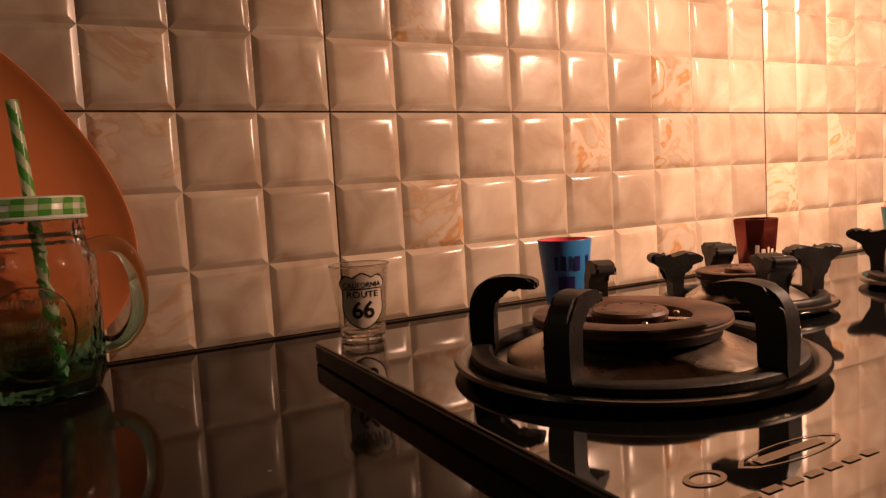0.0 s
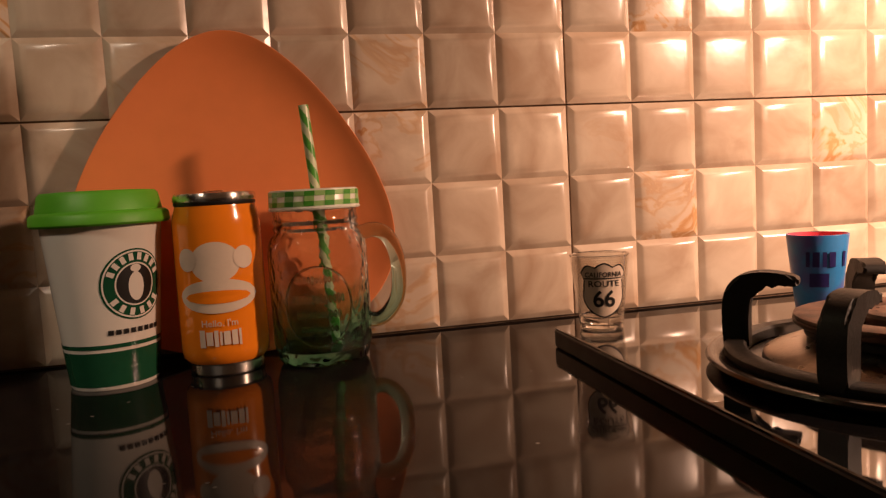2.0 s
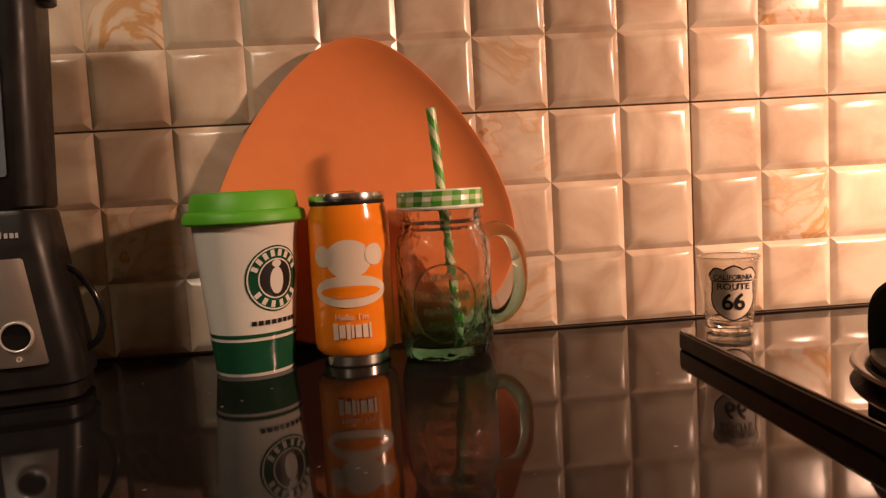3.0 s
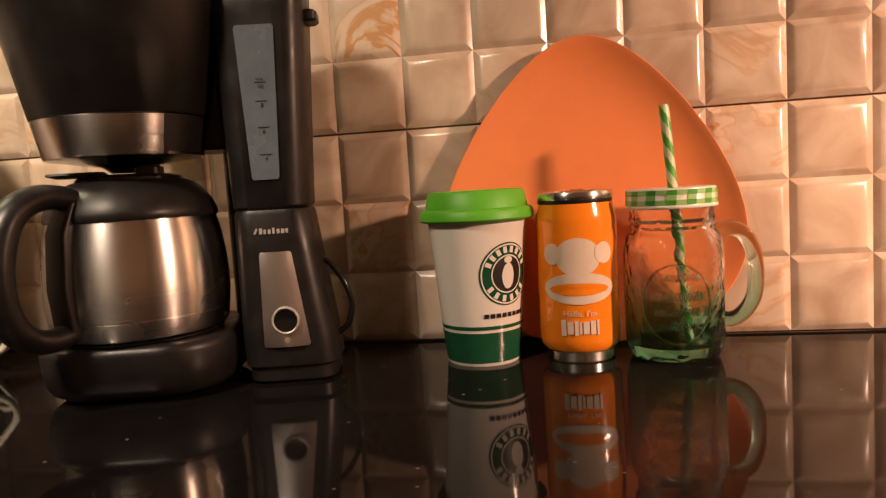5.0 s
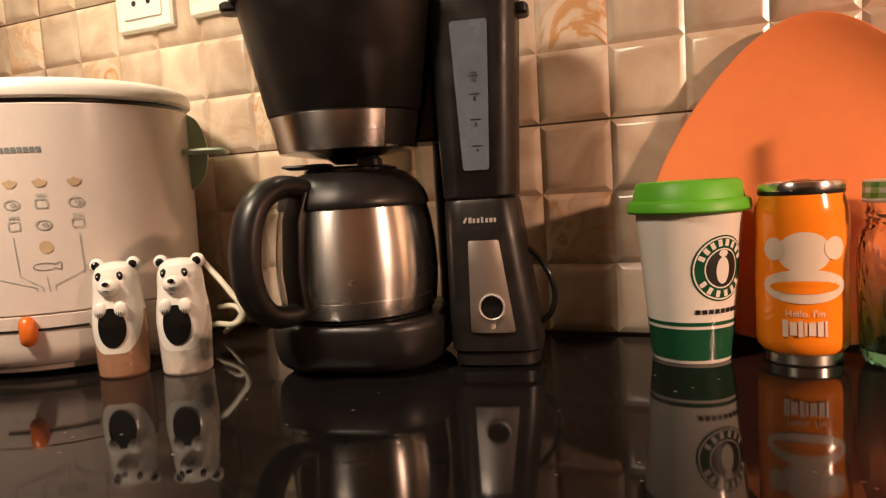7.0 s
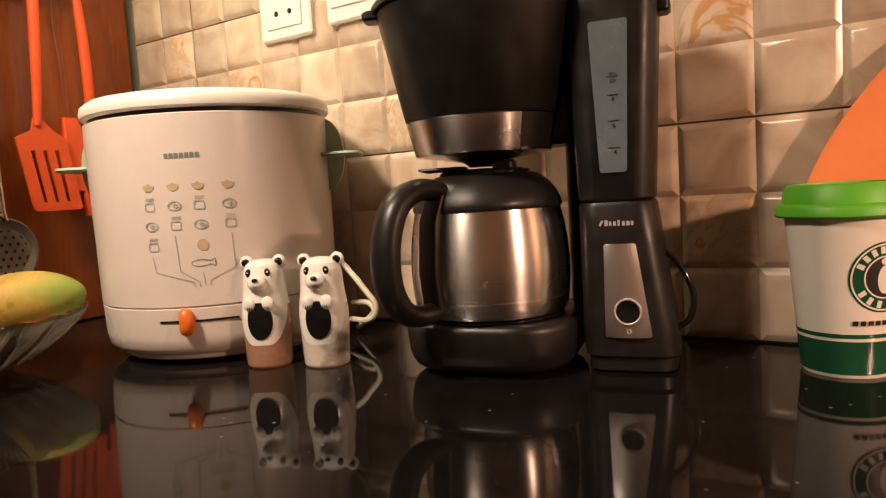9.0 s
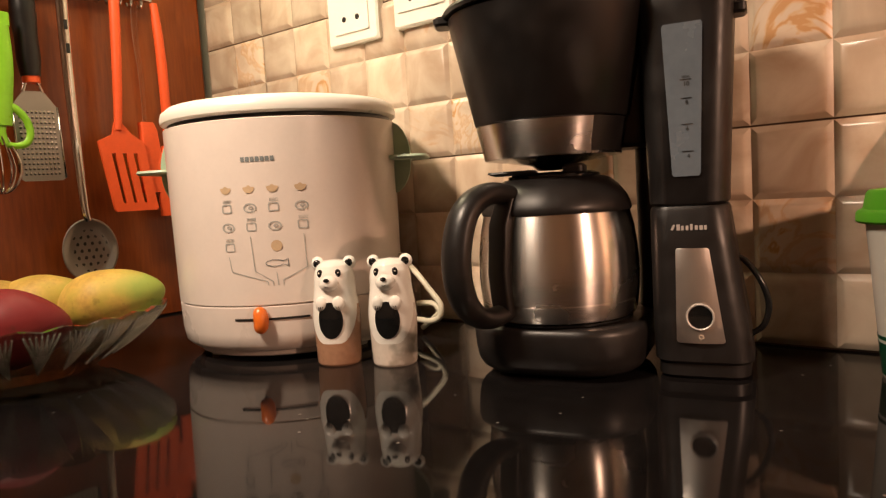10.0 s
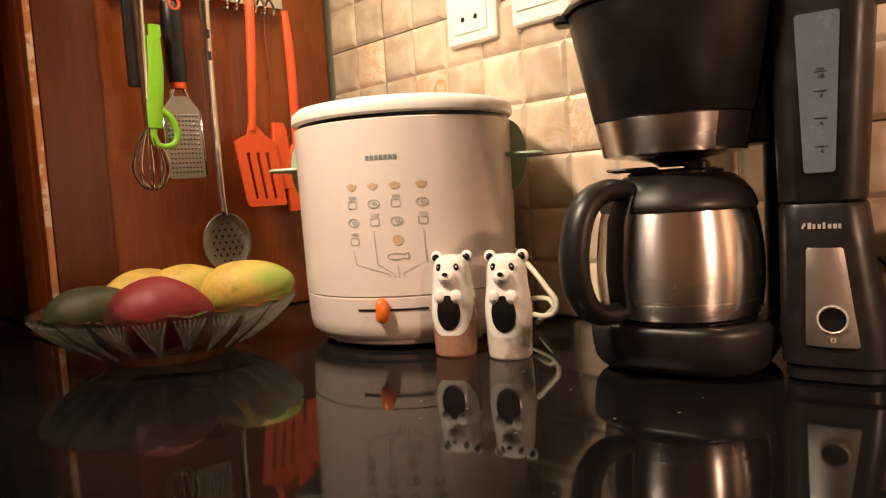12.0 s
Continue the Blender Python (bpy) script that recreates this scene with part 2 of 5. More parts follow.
M_TILE, M_AGATE, M_TILE_REST = tile_material("glazed_tile", False, 0.93, 1.15), tile_material("agate_tile", False, -0.25, 0.0), tile_material("glazed_tile_rest", True)
M_GROUT = mat("grout", (0.16, 0.10, 0.06), 0.9, scale=60, vary=0.4, bump=0.3)
M_GRANITE = granite_material("black_granite")
M_PLASTER = mat("plaster", (0.72, 0.66, 0.56), 0.9, scale=3, vary=0.1, bump=0.2)
M_FLOOR = mat("floor_tile", (0.30, 0.25, 0.20), 0.4, scale=4, vary=0.2)
M_WOOD = wood_material("red_brown_wood", (0.16, 0.032, 0.007), (0.33, 0.080, 0.014))
# the same wood darkened, for the shaded front part of the cabinet side
M_WOOD_SHADED = wood_material("red_brown_wood_shaded", (0.075, 0.015, 0.006), (0.15, 0.032, 0.010))
M_WOOD_DARK = wood_material("dark_wood", (0.07, 0.025, 0.012), (0.13, 0.045, 0.018))
M_HOB = mat("black_hob_glass", (0.006, 0.006, 0.006), 0.04, scale=8, vary=0.3, rvary=0.4, spec=1.0)
M_HOB.node_tree.nodes["Principled BSDF"].inputs["IOR"].default_value = 2.1
M_HOB_EDGE = mat("dark_edge", (0.007, 0.006, 0.005), 0.35, scale=50, vary=0.3)
M_IRON = mat("cast_iron", (0.009, 0.0075, 0.006), 0.5, scale=70, vary=0.35, bump=0.25)
M_ENAMEL = mat("dark_enamel", (0.055, 0.044, 0.036), 0.22, metal=0.75, scale=60, vary=0.3, bump=0.1)
M_BURNER = two_tone("worn_burner_cap", (0.15, 0.070, 0.044), (0.07, 0.040, 0.028), 45, 0.42, 0.6, 0.55, bump=0.3)
M_ALU = mat("stained_aluminium", (0.42, 0.35, 0.29), 0.30, metal=0.95, scale=60, vary=0.25, bump=0.15)
M_STEEL = steel_material("brushed_steel", rough=0.27)
M_CHROME = mat("polished_steel", (0.62, 0.60, 0.57), 0.12, metal=1.0, scale=60, vary=0.05)
M_BLACK = mat("black_plastic", (0.012, 0.0105, 0.010), 0.38, scale=60, vary=0.2, bump=0.035, fine=14, spec=0.4)
M_PANEL = steel_material("scuffed_steel_panel", (0.74, 0.70, 0.66), 0.36, True)
M_DULL_STEEL = steel_material("dull_steel", (0.36, 0.34, 0.31), 0.36)
M_FADED_WHITE = mat("faded_white_print", (0.42, 0.39, 0.36), 0.5)
M_SILVER = mat("silver_plastic", (0.60, 0.57, 0.53), 0.35, metal=0.4, scale=60, vary=0.05)
M_BLACK_GLOSS = mat("glossy_black_plastic", (0.008, 0.008, 0.008), 0.12, scale=60, vary=0.2)
M_WINDOW = mat("grey_gauge_plastic", (0.12, 0.15, 0.18), 0.25, scale=30, vary=0.1)
M_WHITE = mat("cream_white_plastic", (0.66, 0.58, 0.52), 0.3, scale=12, vary=0.05, bump=0.04)
# yellowish patches imitate the mangoes' reflection in the white shell
M_SHELL = two_tone("yellow_tinged_white_plastic", (0.66, 0.58, 0.52), (0.62, 0.53, 0.36), 2.2, 0.62, 0.95, 0.22, bump=0.01, vary=0.03)
M_FAINT_PRINT = mat("faint_grey_print", (0.36, 0.36, 0.33), 0.5)
M_LID = mat("white_lid_plastic", (0.74, 0.71, 0.64), 0.32, scale=12, vary=0.05)
M_SAGE = mat("sage_green_plastic", (0.33, 0.42, 0.30), 0.4, scale=30, vary=0.08)
M_GREY_PRINT = mat("grey_print", (0.16, 0.18, 0.18), 0.5)
M_TAN_PRINT = mat("tan_print", (0.50, 0.36, 0.22), 0.5)
M_LEVER = mat("orange_lever_plastic", (0.72, 0.16, 0.02), 0.3, scale=50, vary=0.08)
M_PLATE = mat("orange_melamine", (0.80, 0.25, 0.085), 0.40, scale=10, vary=0.06, bump=0.05)
M_CUP = mat("white_ceramic", (0.72, 0.69, 0.62), 0.16, scale=14, vary=0.03)
M_CUP_GREEN = mat("dark_green_print", (0.012, 0.075, 0.035), 0.2, scale=30, vary=0.1)
M_SILICONE = mat("lime_green_silicone", (0.10, 0.42, 0.02), 0.45, scale=25, vary=0.08, bump=0.06)
M_INK = mat("black_print", (0.012, 0.011, 0.01), 0.4)
M_CAN = mat("orange_lacquer", (0.86, 0.24, 0.012), 0.16, scale=20, vary=0.04, coat=0.4)
M_CREAM_PRINT = mat("cream_print", (0.66, 0.55, 0.44), 0.4, scale=60, vary=0.05)
M_JAR = solid_glass("ombre_jar_glass", (0.16, 0.55, 0.36), (0.95, 0.96, 0.945), 0.004, 0.070, 0.8)
M_CLEAR = solid_glass("clear_glass", (0.98, 0.98, 0.975))
M_THIN_GLASS = clear_glass("thin_clear_glass", (0.95, 0.94, 0.92))
M_BOWL = clear_glass("cut_glass", (0.66, 0.66, 0.63), gloss=1.0)
M_CUT_EDGE = solid_glass("cut_glass_edges", (0.95, 0.93, 0.88), wavy=0.3)
M_CUT_EDGE.node_tree.nodes["Principled BSDF"].inputs["Transmission Weight"].default_value = 0.88
M_CUT_EDGE.node_tree.nodes["Principled BSDF"].inputs["Roughness"].default_value = 0.18
M_SOCKET = mat("white_socket_plastic", (0.74, 0.71, 0.64), 0.35, scale=30, vary=0.04)
M_ORANGE_SIL = mat("orange_red_silicone", (0.85, 0.11, 0.025), 0.45, scale=40, vary=0.08, bump=0.05)
M_LIME = mat("lime_plastic", (0.26, 0.62, 0.03), 0.32, scale=40, vary=0.08)
M_CORD = mat("cream_cable", (0.58, 0.54, 0.42), 0.45, scale=60, vary=0.06)
M_BEAR_WHITE = mat("glossy_white_plastic", (0.76, 0.73, 0.67), 0.16, scale=30, vary=0.03)
M_PEPPER = mat("ground_pepper", (0.33, 0.18, 0.11), 0.10, scale=220, vary=0.12)
M_SALT = two_tone("salt", (0.60, 0.53, 0.46), (0.34, 0.30, 0.25), 38, 0.5, 0.62, 0.12)


def mango_skin(name, body, patch, end, low, high, spots=0.35):
    """Mango skin: soft patches, one end of another colour with a wavering limit, and small dark blemishes."""
    m = two_tone(name, body, patch, 26, 0.42, 0.66, 0.58, vary=0.3, bump=0.12)
    n, l = m.node_tree.nodes, m.node_tree.links
    b = n["Principled BSDF"]
    old = b.inputs["Base Color"].links[0].from_socket
    tc, sep, wave, add = n.new("ShaderNodeTexCoord"), n.new("ShaderNodeSeparateXYZ"), n.new("ShaderNodeTexNoise"), n.new("ShaderNodeMath")
    l.new(tc.outputs["Object"], sep.inputs[0])
    l.new(tc.outputs["Object"], wave.inputs["Vector"])
    wave.inputs["Scale"].default_value, wave.inputs["Detail"].default_value = 38, 4
    add.operation = "MULTIPLY_ADD"
    l.new(wave.outputs["Fac"], add.inputs[0])
    add.inputs[1].default_value = 0.05
    l.new(sep.outputs["X"], add.inputs[2])
    mr, mx = n.new("ShaderNodeMapRange"), n.new("ShaderNodeMix")
    mr.inputs["From Min"].default_value, mr.inputs["From Max"].default_value = low + 0.025, high + 0.025
    l.new(add.outputs[0], mr.inputs["Value"])
    mx.data_type = "RGBA"
    l.new(mr.outputs[0], mx.inputs["Factor"])
    l.new(old, mx.inputs["A"])
    mx.inputs["B"].default_value = (*end, 1)
    spot, sr, dark = n.new("ShaderNodeTexNoise"), n.new("ShaderNodeMapRange"), n.new("ShaderNodeMix")
    l.new(tc.outputs["Object"], spot.inputs["Vector"])
    spot.inputs["Scale"].default_value, spot.inputs["Detail"].default_value = 95, 5
    sr.inputs["From Min"].default_value, sr.inputs["From Max"].default_value, sr.inputs["To Max"].default_value = 0.62, 0.74, spots
    l.new(spot.outputs["Fac"], sr.inputs["Value"])
    dark.data_type = "RGBA"
    l.new(sr.outputs[0], dark.inputs["Factor"])
    l.new(mx.outputs["Result"], dark.inputs["A"])
    dark.inputs["B"].default_value = (0.05, 0.03, 0.008, 1)
    l.new(dark.outputs["Result"], b.inputs["Base Color"])
    return m


# red mango: the near-black end holds the shade at its lower left
M_MANGO_RED = mango_skin("red_mango", (0.035, 0.008, 0.006), (0.06, 0.02, 0.008), (0.20, 0.010, 0.012), -0.048, -0.030, 0.5)
M_MANGO_YELLOW = mango_skin("yellow_mango", (0.56, 0.36, 0.075), (0.44, 0.36, 0.05), (0.26, 0.33, 0.05), 0.020, 0.046)
# green mango: skin darkened for the shade on the bowl's left
M_MANGO_GREEN = mango_skin("green_mango", (0.030, 0.032, 0.010), (0.06, 0.034, 0.010), (0.09, 0.042, 0.012), 0.0, 0.04, 0.6)
M_BLUE_CUP = two_tone("blue_purple_plastic", (0.03, 0.20, 0.50), (0.10, 0.06, 0.30), 26, 0.42, 0.6, 0.35)
M_PINK = mat("pink_plastic", (0.80, 0.10, 0.16), 0.35)
M_RED_METAL = mat("red_anodised_metal", (0.24, 0.05, 0.035), 0.22, metal=0.85, scale=40, vary=0.15)
M_TEAL = mat("teal_plastic", (0.03, 0.30, 0.42), 0.35)
M_STRAW_W = mat("pale_straw", (0.55, 0.62, 0.40), 0.3)
M_STRAW_G = mat("green_straw", (0.09, 0.34, 0.05), 0.3)


# ---- mesh helpers ----
def finish(name, bm, material, smooth=True, angle=40):
    bmesh.ops.recalc_face_normals(bm, faces=bm.faces[:])
    me = bpy.data.meshes.new(name)
    bm.to_mesh(me)
    bm.free()
    for x in material if isinstance(material, (list, tuple)) else [material]:
        me.materials.append(x)
    if smooth:
        me.shade_smooth()
        me.set_sharp_from_angle(angle=radians(angle))
        for p in me.polygons:          # flat caps stay truly flat
            if len(p.vertices) > 6:
                p.use_smooth = False
    return me


def part(name, bm, material, parent=None, label="", at=None, angle=40):
    """One mesh object, under a thing or a part where parent is given."""
    ob = new(name, finish(name, bm, material, angle=angle))
    ob.parent = parent
    if at is not None:
        ob.matrix_basis = at
    return tagged(ob, label) if label else ob


def thing(name, m, label, category, group=""):
    ob = new(name)
    ob.empty_display_size = 0.02
    ob.matrix_basis = m
    return tagged(ob, label, category, group)


def lathe(profile, n=48, bm=None, closed=False):
    """Turn (radius, z) pairs round the z axis."""
    bm = bm or bmesh.new()
    rings = []
    for r, z in profile:
        if r < 1e-6:
            rings.append([bm.verts.new((0, 0, z))])
        else:
            rings.append([bm.verts.new((r * math.cos(2 * math.pi * i / n), r * math.sin(2 * math.pi * i / n), z)) for i in range(n)])
    pairs = list(zip(rings, rings[1:])) + ([(rings[-1], rings[0])] if closed else [])
    for a, b in pairs:
        for i in range(n):
            j = (i + 1) % n
            if len(a) == 1 and len(b) == 1:
                continue
            if len(a) == 1:
                bm.faces.new((a[0], b[i], b[j]))
            elif len(b) == 1:
                bm.faces.new((a[i], a[j], b[0]))
            else:
                bm.faces.new((a[i], a[j], b[j], b[i]))
    return bm


def rrect(cx, cy, hx, hy, r, k=6):
    """Outline of a rounded rectangle."""
    r = min(r, hx - 1e-5, hy - 1e-5)
    pts = []
    for sx, sy, a0 in ((1, 1, 0), (-1, 1, 90), (-1, -1, 180), (1, -1, 270)):
        for i in range(k + 1):
            a = radians(a0 + 90 * i / k)
            pts.append((cx + sx * (hx - r) + r * math.cos(a), cy + sy * (hy - r) + r * math.sin(a)))
    return pts


def loft(sections, bm=None, caps=True):
    """Skin outlines, each (z, points), from bottom to top."""
    bm = bm or bmesh.new()
    rings = [[bm.verts.new((x, y, z)) for x, y in pts] for z, pts in sections]
    n = len(rings[0])
    for a, b in zip(rings, rings[1:]):
        for i in range(n):
            bm.faces.new((a[i], a[(i + 1) % n], b[(i + 1) % n], b[i]))
    if caps:
        bm.faces.new(rings[0][::-1])
        bm.faces.new(rings[-1])
    return bm


def slab(cx, cy, hx, hy, z0, z1, r=0.004, e=0.0015, bm=None):
    """A rounded-corner slab with softened top and bottom edges."""
    return loft([(z0, rrect(cx, cy, hx - e, hy - e, r)), (z0 + e, rrect(cx, cy, hx, hy, r)),
                 (z1 - e, rrect(cx, cy, hx, hy, r)), (z1, rrect(cx, cy, hx - e, hy - e, r))], bm)


def tube(points, radius, n=10, bm=None, closed=False):
    """A round rod along points; radius may be one number or one for each point."""
    bm = bm or bmesh.new()
    pts = [Vector(p) for p in points]
    rad = radius if isinstance(radius, (list, tuple)) else [radius] * len(pts)
    rings, up = [], None
    for i, p in enumerate(pts):
        a = pts[i - 1] if (i or closed) else p
        b = pts[(i + 1) % len(pts)] if (i + 1 < len(pts) or closed) else p
        d = (b - a).normalized()
        if up is None:
            up = d.orthogonal().normalized()
        up = (up - d * up.dot(d)).normalized()
        side = d.cross(up)
        rings.append([bm.verts.new(p + rad[i] * (math.cos(2 * math.pi * k / n) * up + math.sin(2 * math.pi * k / n) * side)) for k in range(n)])
    for a, b in list(zip(rings, rings[1:])) + ([(rings[-1], rings[0])] if closed else []):
        for k in range(n):
            bm.faces.new((a[k], a[(k + 1) % n], b[(k + 1) % n], b[k]))
    if not closed:
        bm.faces.new(rings[0][::-1])
        bm.faces.new(rings[-1])
    return bm


def curve(points, steps=8):
    """Points on a smooth line through the given ones."""
    p = [Vector(x) for x in points]
    p = [2 * p[0] - p[1]] + p + [2 * p[-1] - p[-2]]
    out = []
    for i in range(1, len(p) - 2):
        for s in range(steps):
            t = s / steps
            out.append(0.5 * (2 * p[i] + (p[i + 1] - p[i - 1]) * t + (2 * p[i - 1] - 5 * p[i] + 4 * p[i + 1] - p[i + 2]) * t * t
                              + (3 * p[i] - p[i - 1] - 3 * p[i + 1] + p[i + 2]) * t ** 3))
    return out + [p[-2]]


def extrude(points, y0, y1, bm=None):
    """A plate of outline (x, z), from y0 (front) to y1 (back)."""
    bm = bm or bmesh.new()
    a = [bm.verts.new((x, y0, z)) for x, z in points]
    b = [bm.verts.new((x, y1, z)) for x, z in points]
    n = len(points)
    bm.faces.new(a)
    bm.faces.new(b[::-1])
    for i in range(n):
        bm.faces.new((a[i], b[i], b[(i + 1) % n], a[(i + 1) % n]))
    return bm


def radius_at(profile, z):
    zs, rs = [p[1] for p in profile], [p[0] for p in profile]
    return float(np.interp(z, zs, rs))


def on_round(profile, azimuth, off=0.0004):
    """Map (u, v) to a turned surface: u to the viewer's right, v up."""
    def place(u, v):
        r = radius_at(profile, v) + off
        a = radians(azimuth) + u / r
        return (r * math.cos(a), r * math.sin(a), v)
    return place


def patch(place, outline, cu, cv, rings=5, n=40, inner=0.0, bm=None):
    """A printed patch: outline(a) gives the reach at the angle a round (cu, cv); inner leaves a hole of that share."""
    bm = bm or bmesh.new()
    rows = []
    for k in range(rings + 1):
        s = inner + (1 - inner) * k / rings
        if s == 0:
            rows.append([bm.verts.new(place(cu, cv))])
        else:
            row = []
            for i in range(n):
                a = 2 * math.pi * i / n
                rr = outline(a) * s
                row.append(bm.verts.new(place(cu + rr * math.cos(a), cv + rr * math.sin(a))))
            rows.append(row)
    for a, b in zip(rows, rows[1:]):
        for i in range(n):
            j = (i + 1) % n
            if len(a) == 1:
                bm.faces.new((a[0], b[i], b[j]))
            else:
                bm.faces.new((a[i], b[i], b[j], a[j]))
    return bm


def ellipse(ru, rv):
    return lambda a: ru * rv / math.sqrt((rv * math.cos(a)) ** 2 + (ru * math.sin(a)) ** 2)


def box_reach(hu, hv):
    return lambda a: min(hu / max(1e-6, abs(math.cos(a))), hv / max(1e-6, abs(math.sin(a))))


def bar(place, u0, v0, u1, v1, n=6, bm=None):
    """A printed rectangle."""
    bm = bm or bmesh.new()
    low = [bm.verts.new(place(u0 + (u1 - u0) * i / n, v0)) for i in range(n + 1)]
    top = [bm.verts.new(place(u0 + (u1 - u0) * i / n, v1)) for i in range(n + 1)]
    for i in range(n):
        bm.faces.new((low[i], low[i + 1], top[i + 1], top[i]))
    return bm


def stroke(place, pts, w, bm=None):
    """A printed line of width w along (u, v) points."""
    bm = bm or bmesh.new()
    for (u0, v0), (u1, v1) in zip(pts, pts[1:]):
        d = math.hypot(u1 - u0, v1 - v0)
        nu, nv = -(v1 - v0) / d * w / 2, (u1 - u0) / d * w / 2
        k = max(1, int(d / 0.006))
        a = [bm.verts.new(place(u0 + (u1 - u0) * i / k + nu, v0 + (v1 - v0) * i / k + nv)) for i in range(k + 1)]
        b = [bm.verts.new(place(u0 + (u1 - u0) * i / k - nu, v0 + (v1 - v0) * i / k - nv)) for i in range(k + 1)]
        for i in range(k):
            bm.faces.new((a[i], b[i], b[i + 1], a[i + 1]))
    return bm


def lettering(text, height, place, cu, cv, squeeze=1.0, bold=0.0):
    """Printed words with the built-in font, laid on a surface."""
    c = bpy.data.curves.new("words", "FONT")
    c.body, c.size, c.align_x, c.align_y, c.offset = text, height / 0.69, "CENTER", "CENTER", bold * height
    c.resolution_u = 3
    tmp = new("words", c)
    me = bpy.data.meshes.new_from_object(tmp)
    bpy.data.objects.remove(tmp)
    bm = bmesh.new()
    bm.from_mesh(me)
    bmesh.ops.triangulate(bm, faces=bm.faces[:])
    for v in bm.verts:
        v.co = Vector(place(cu + v.co.x * squeeze, cv + v.co.y))
    return bm


def ball(cx, cy, cz, rx, ry, rz, bm=None, n=16, m=10):
    bm = bm or bmesh.new()
    start = len(bm.verts)
    tmp = [(max(0.0, math.sin(math.pi * i / m)), -math.cos(math.pi * i / m)) for i in range(m + 1)]
    tmp[0], tmp[-1] = (0, -1), (0, 1)
    lathe(tmp, n, bm)
    bm.verts.ensure_lookup_table()
    for v in bm.verts[start:]:
        v.co = Vector((cx + v.co.x * rx, cy + v.co.y * ry, cz + v.co.z * rz))
    return bm


# ---- structure ----
P, JZ, W = 0.067, 0.2025, 0.60          # tile pitch, height of the joint line, plane of the grooves


def block(name, x0, x1, y0, y1, z0, z1, material, label="", category="", e=0.002, kind="structure"):
    ob = new(name, finish(name, slab((x0 + x1) / 2, (y0 + y1) / 2, (x1 - x0) / 2, (y1 - y0) / 2, z0, z1, max(0.003, e), e), material))
    return tagged(ob, label, category, kind=kind)


block("floor", -3.2, 2.4, -2.4, 0.75, -1.0, -0.90, M_FLOOR, "plain brown tiled kitchen floor", "floor")
# unseen ceiling, added to close the room for bounce and reflections
block("ceiling", -3.2, 2.4, -2.4, 0.75, 1.72, 1.80, M_PLASTER, "unseen plastered ceiling added for reflections", "ceiling")
wall_north = block("wall_north", -1.345, 2.30, W + 0.0025, 0.75, -0.90, 1.72, M_GROUT, "kitchen wall with cream bevelled tiles and dark joints", "wall")
# east, west and south walls are unseen, added for reflections
block("wall_east", 2.30, 2.40, -2.3, 0.75, -0.90, 1.72, M_PLASTER, "unseen plastered wall added for reflections", "wall")
block("wall_west", -3.2, -3.1, -2.3, 0.75, -0.90, 1.72, M_WOOD_DARK, "unseen dark wooden wall added to close the room", "wall")
block("wall_south", -3.2, 2.4, -2.4, -2.3, -0.90, 1.72, M_PLASTER, "unseen plastered wall added for reflections", "wall")
block("wall_corner", -3.1, -1.352, 0.62, 0.75, -0.90, 1.72, M_PLASTER, "plain plastered wall behind the cabinet", "wall")
block("countertop", -1.80, 2.28, -0.06, 0.64, -0.035, 0.0, M_GRANITE, "polished black granite worktop with pale flecks", "countertop", e=0.003)
block("base_cabinet", -1.80, 2.28, 0.0, W, -0.90, -0.036, M_WOOD_DARK, "dark wooden base cabinet under the worktop", "cabinet", kind="structure")

# tall cabinet that ends the worktop
cab = thing("tall_cabinet", pose(-1.345, 0.147, 0.001), "reddish-brown polished wooden tall cabinet with a rounded front edge", "cabinet")
part("side_panel", slab(-0.015, 0.2235, 0.015, 0.2235, 0.0, 1.70, 0.006, 0.002), M_WOOD, cab)
part("front_stile", slab(-0.075, 0.012, 0.045, 0.014, 0.0, 1.70, 0.006, 0.002), M_WOOD, cab)
part("door", slab(-0.28, 0.03, 0.158, 0.012, 0.0, 1.70, 0.006, 0.003), M_WOOD_DARK, cab, "dark wooden door")
# thin darker board stands in for shade on the panel's front part
part("side_shade_board", slab(0.002, 0.0435, 0.0019, 0.0365, 0.0, 1.70, 0.0015, 0.0006), M_WOOD_SHADED, cab, "darker red-brown front strip of the side, shade put into the colour")
part("seal_strip", slab(0.004, 0.002, 0.0024, 0.004, 0.0, 1.70, 0.002, 0.001), two_tone("worn_lacquer_edge", (0.62, 0.24, 0.09), (0.80, 0.58, 0.42), 55, 0.50, 0.58, 0.35), cab, "worn pale lacquered edge")


def tile_mesh(gaps, agate=False, cache={}):
    """One bevelled tile square; gaps: which sides (left, right, bottom, top) lie on an open joint."""
    if (gaps, agate) in cache:
        return cache[gaps, agate]
    g = 0.0009
    x0, x1, z0, z1 = -P / 2 + g * gaps[0], P / 2 - g * gaps[1], -P / 2 + g * gaps[2], P / 2 - g * gaps[3]
    bm = bmesh.new()
    rows = []
    for y, s in ((0.0025, 0.0), (0.0, 0.0), (-0.0007, 0.0012), (-0.0024, 0.0042), (-0.0038, 0.0072), (-0.0046, 0.0100), (-0.0049, 0.0130)):
        rows.append([bm.verts.new(p) for p in ((x0 + s, y, z0 + s), (x1 - s, y, z0 + s), (x1 - s, y, z1 - s), (x0 + s, y, z1 - s))])
    for a, b in zip(rows, rows[1:]):
        for i in range(4):
            bm.faces.new((a[i], a[(i + 1) % 4], b[(i + 1) % 4], b[i]))
    bm.faces.new(rows[-1])
    cache[gaps, agate] = finish("tile", bm, M_AGATE if agate else M_TILE, angle=32)
    return cache[gaps, agate]


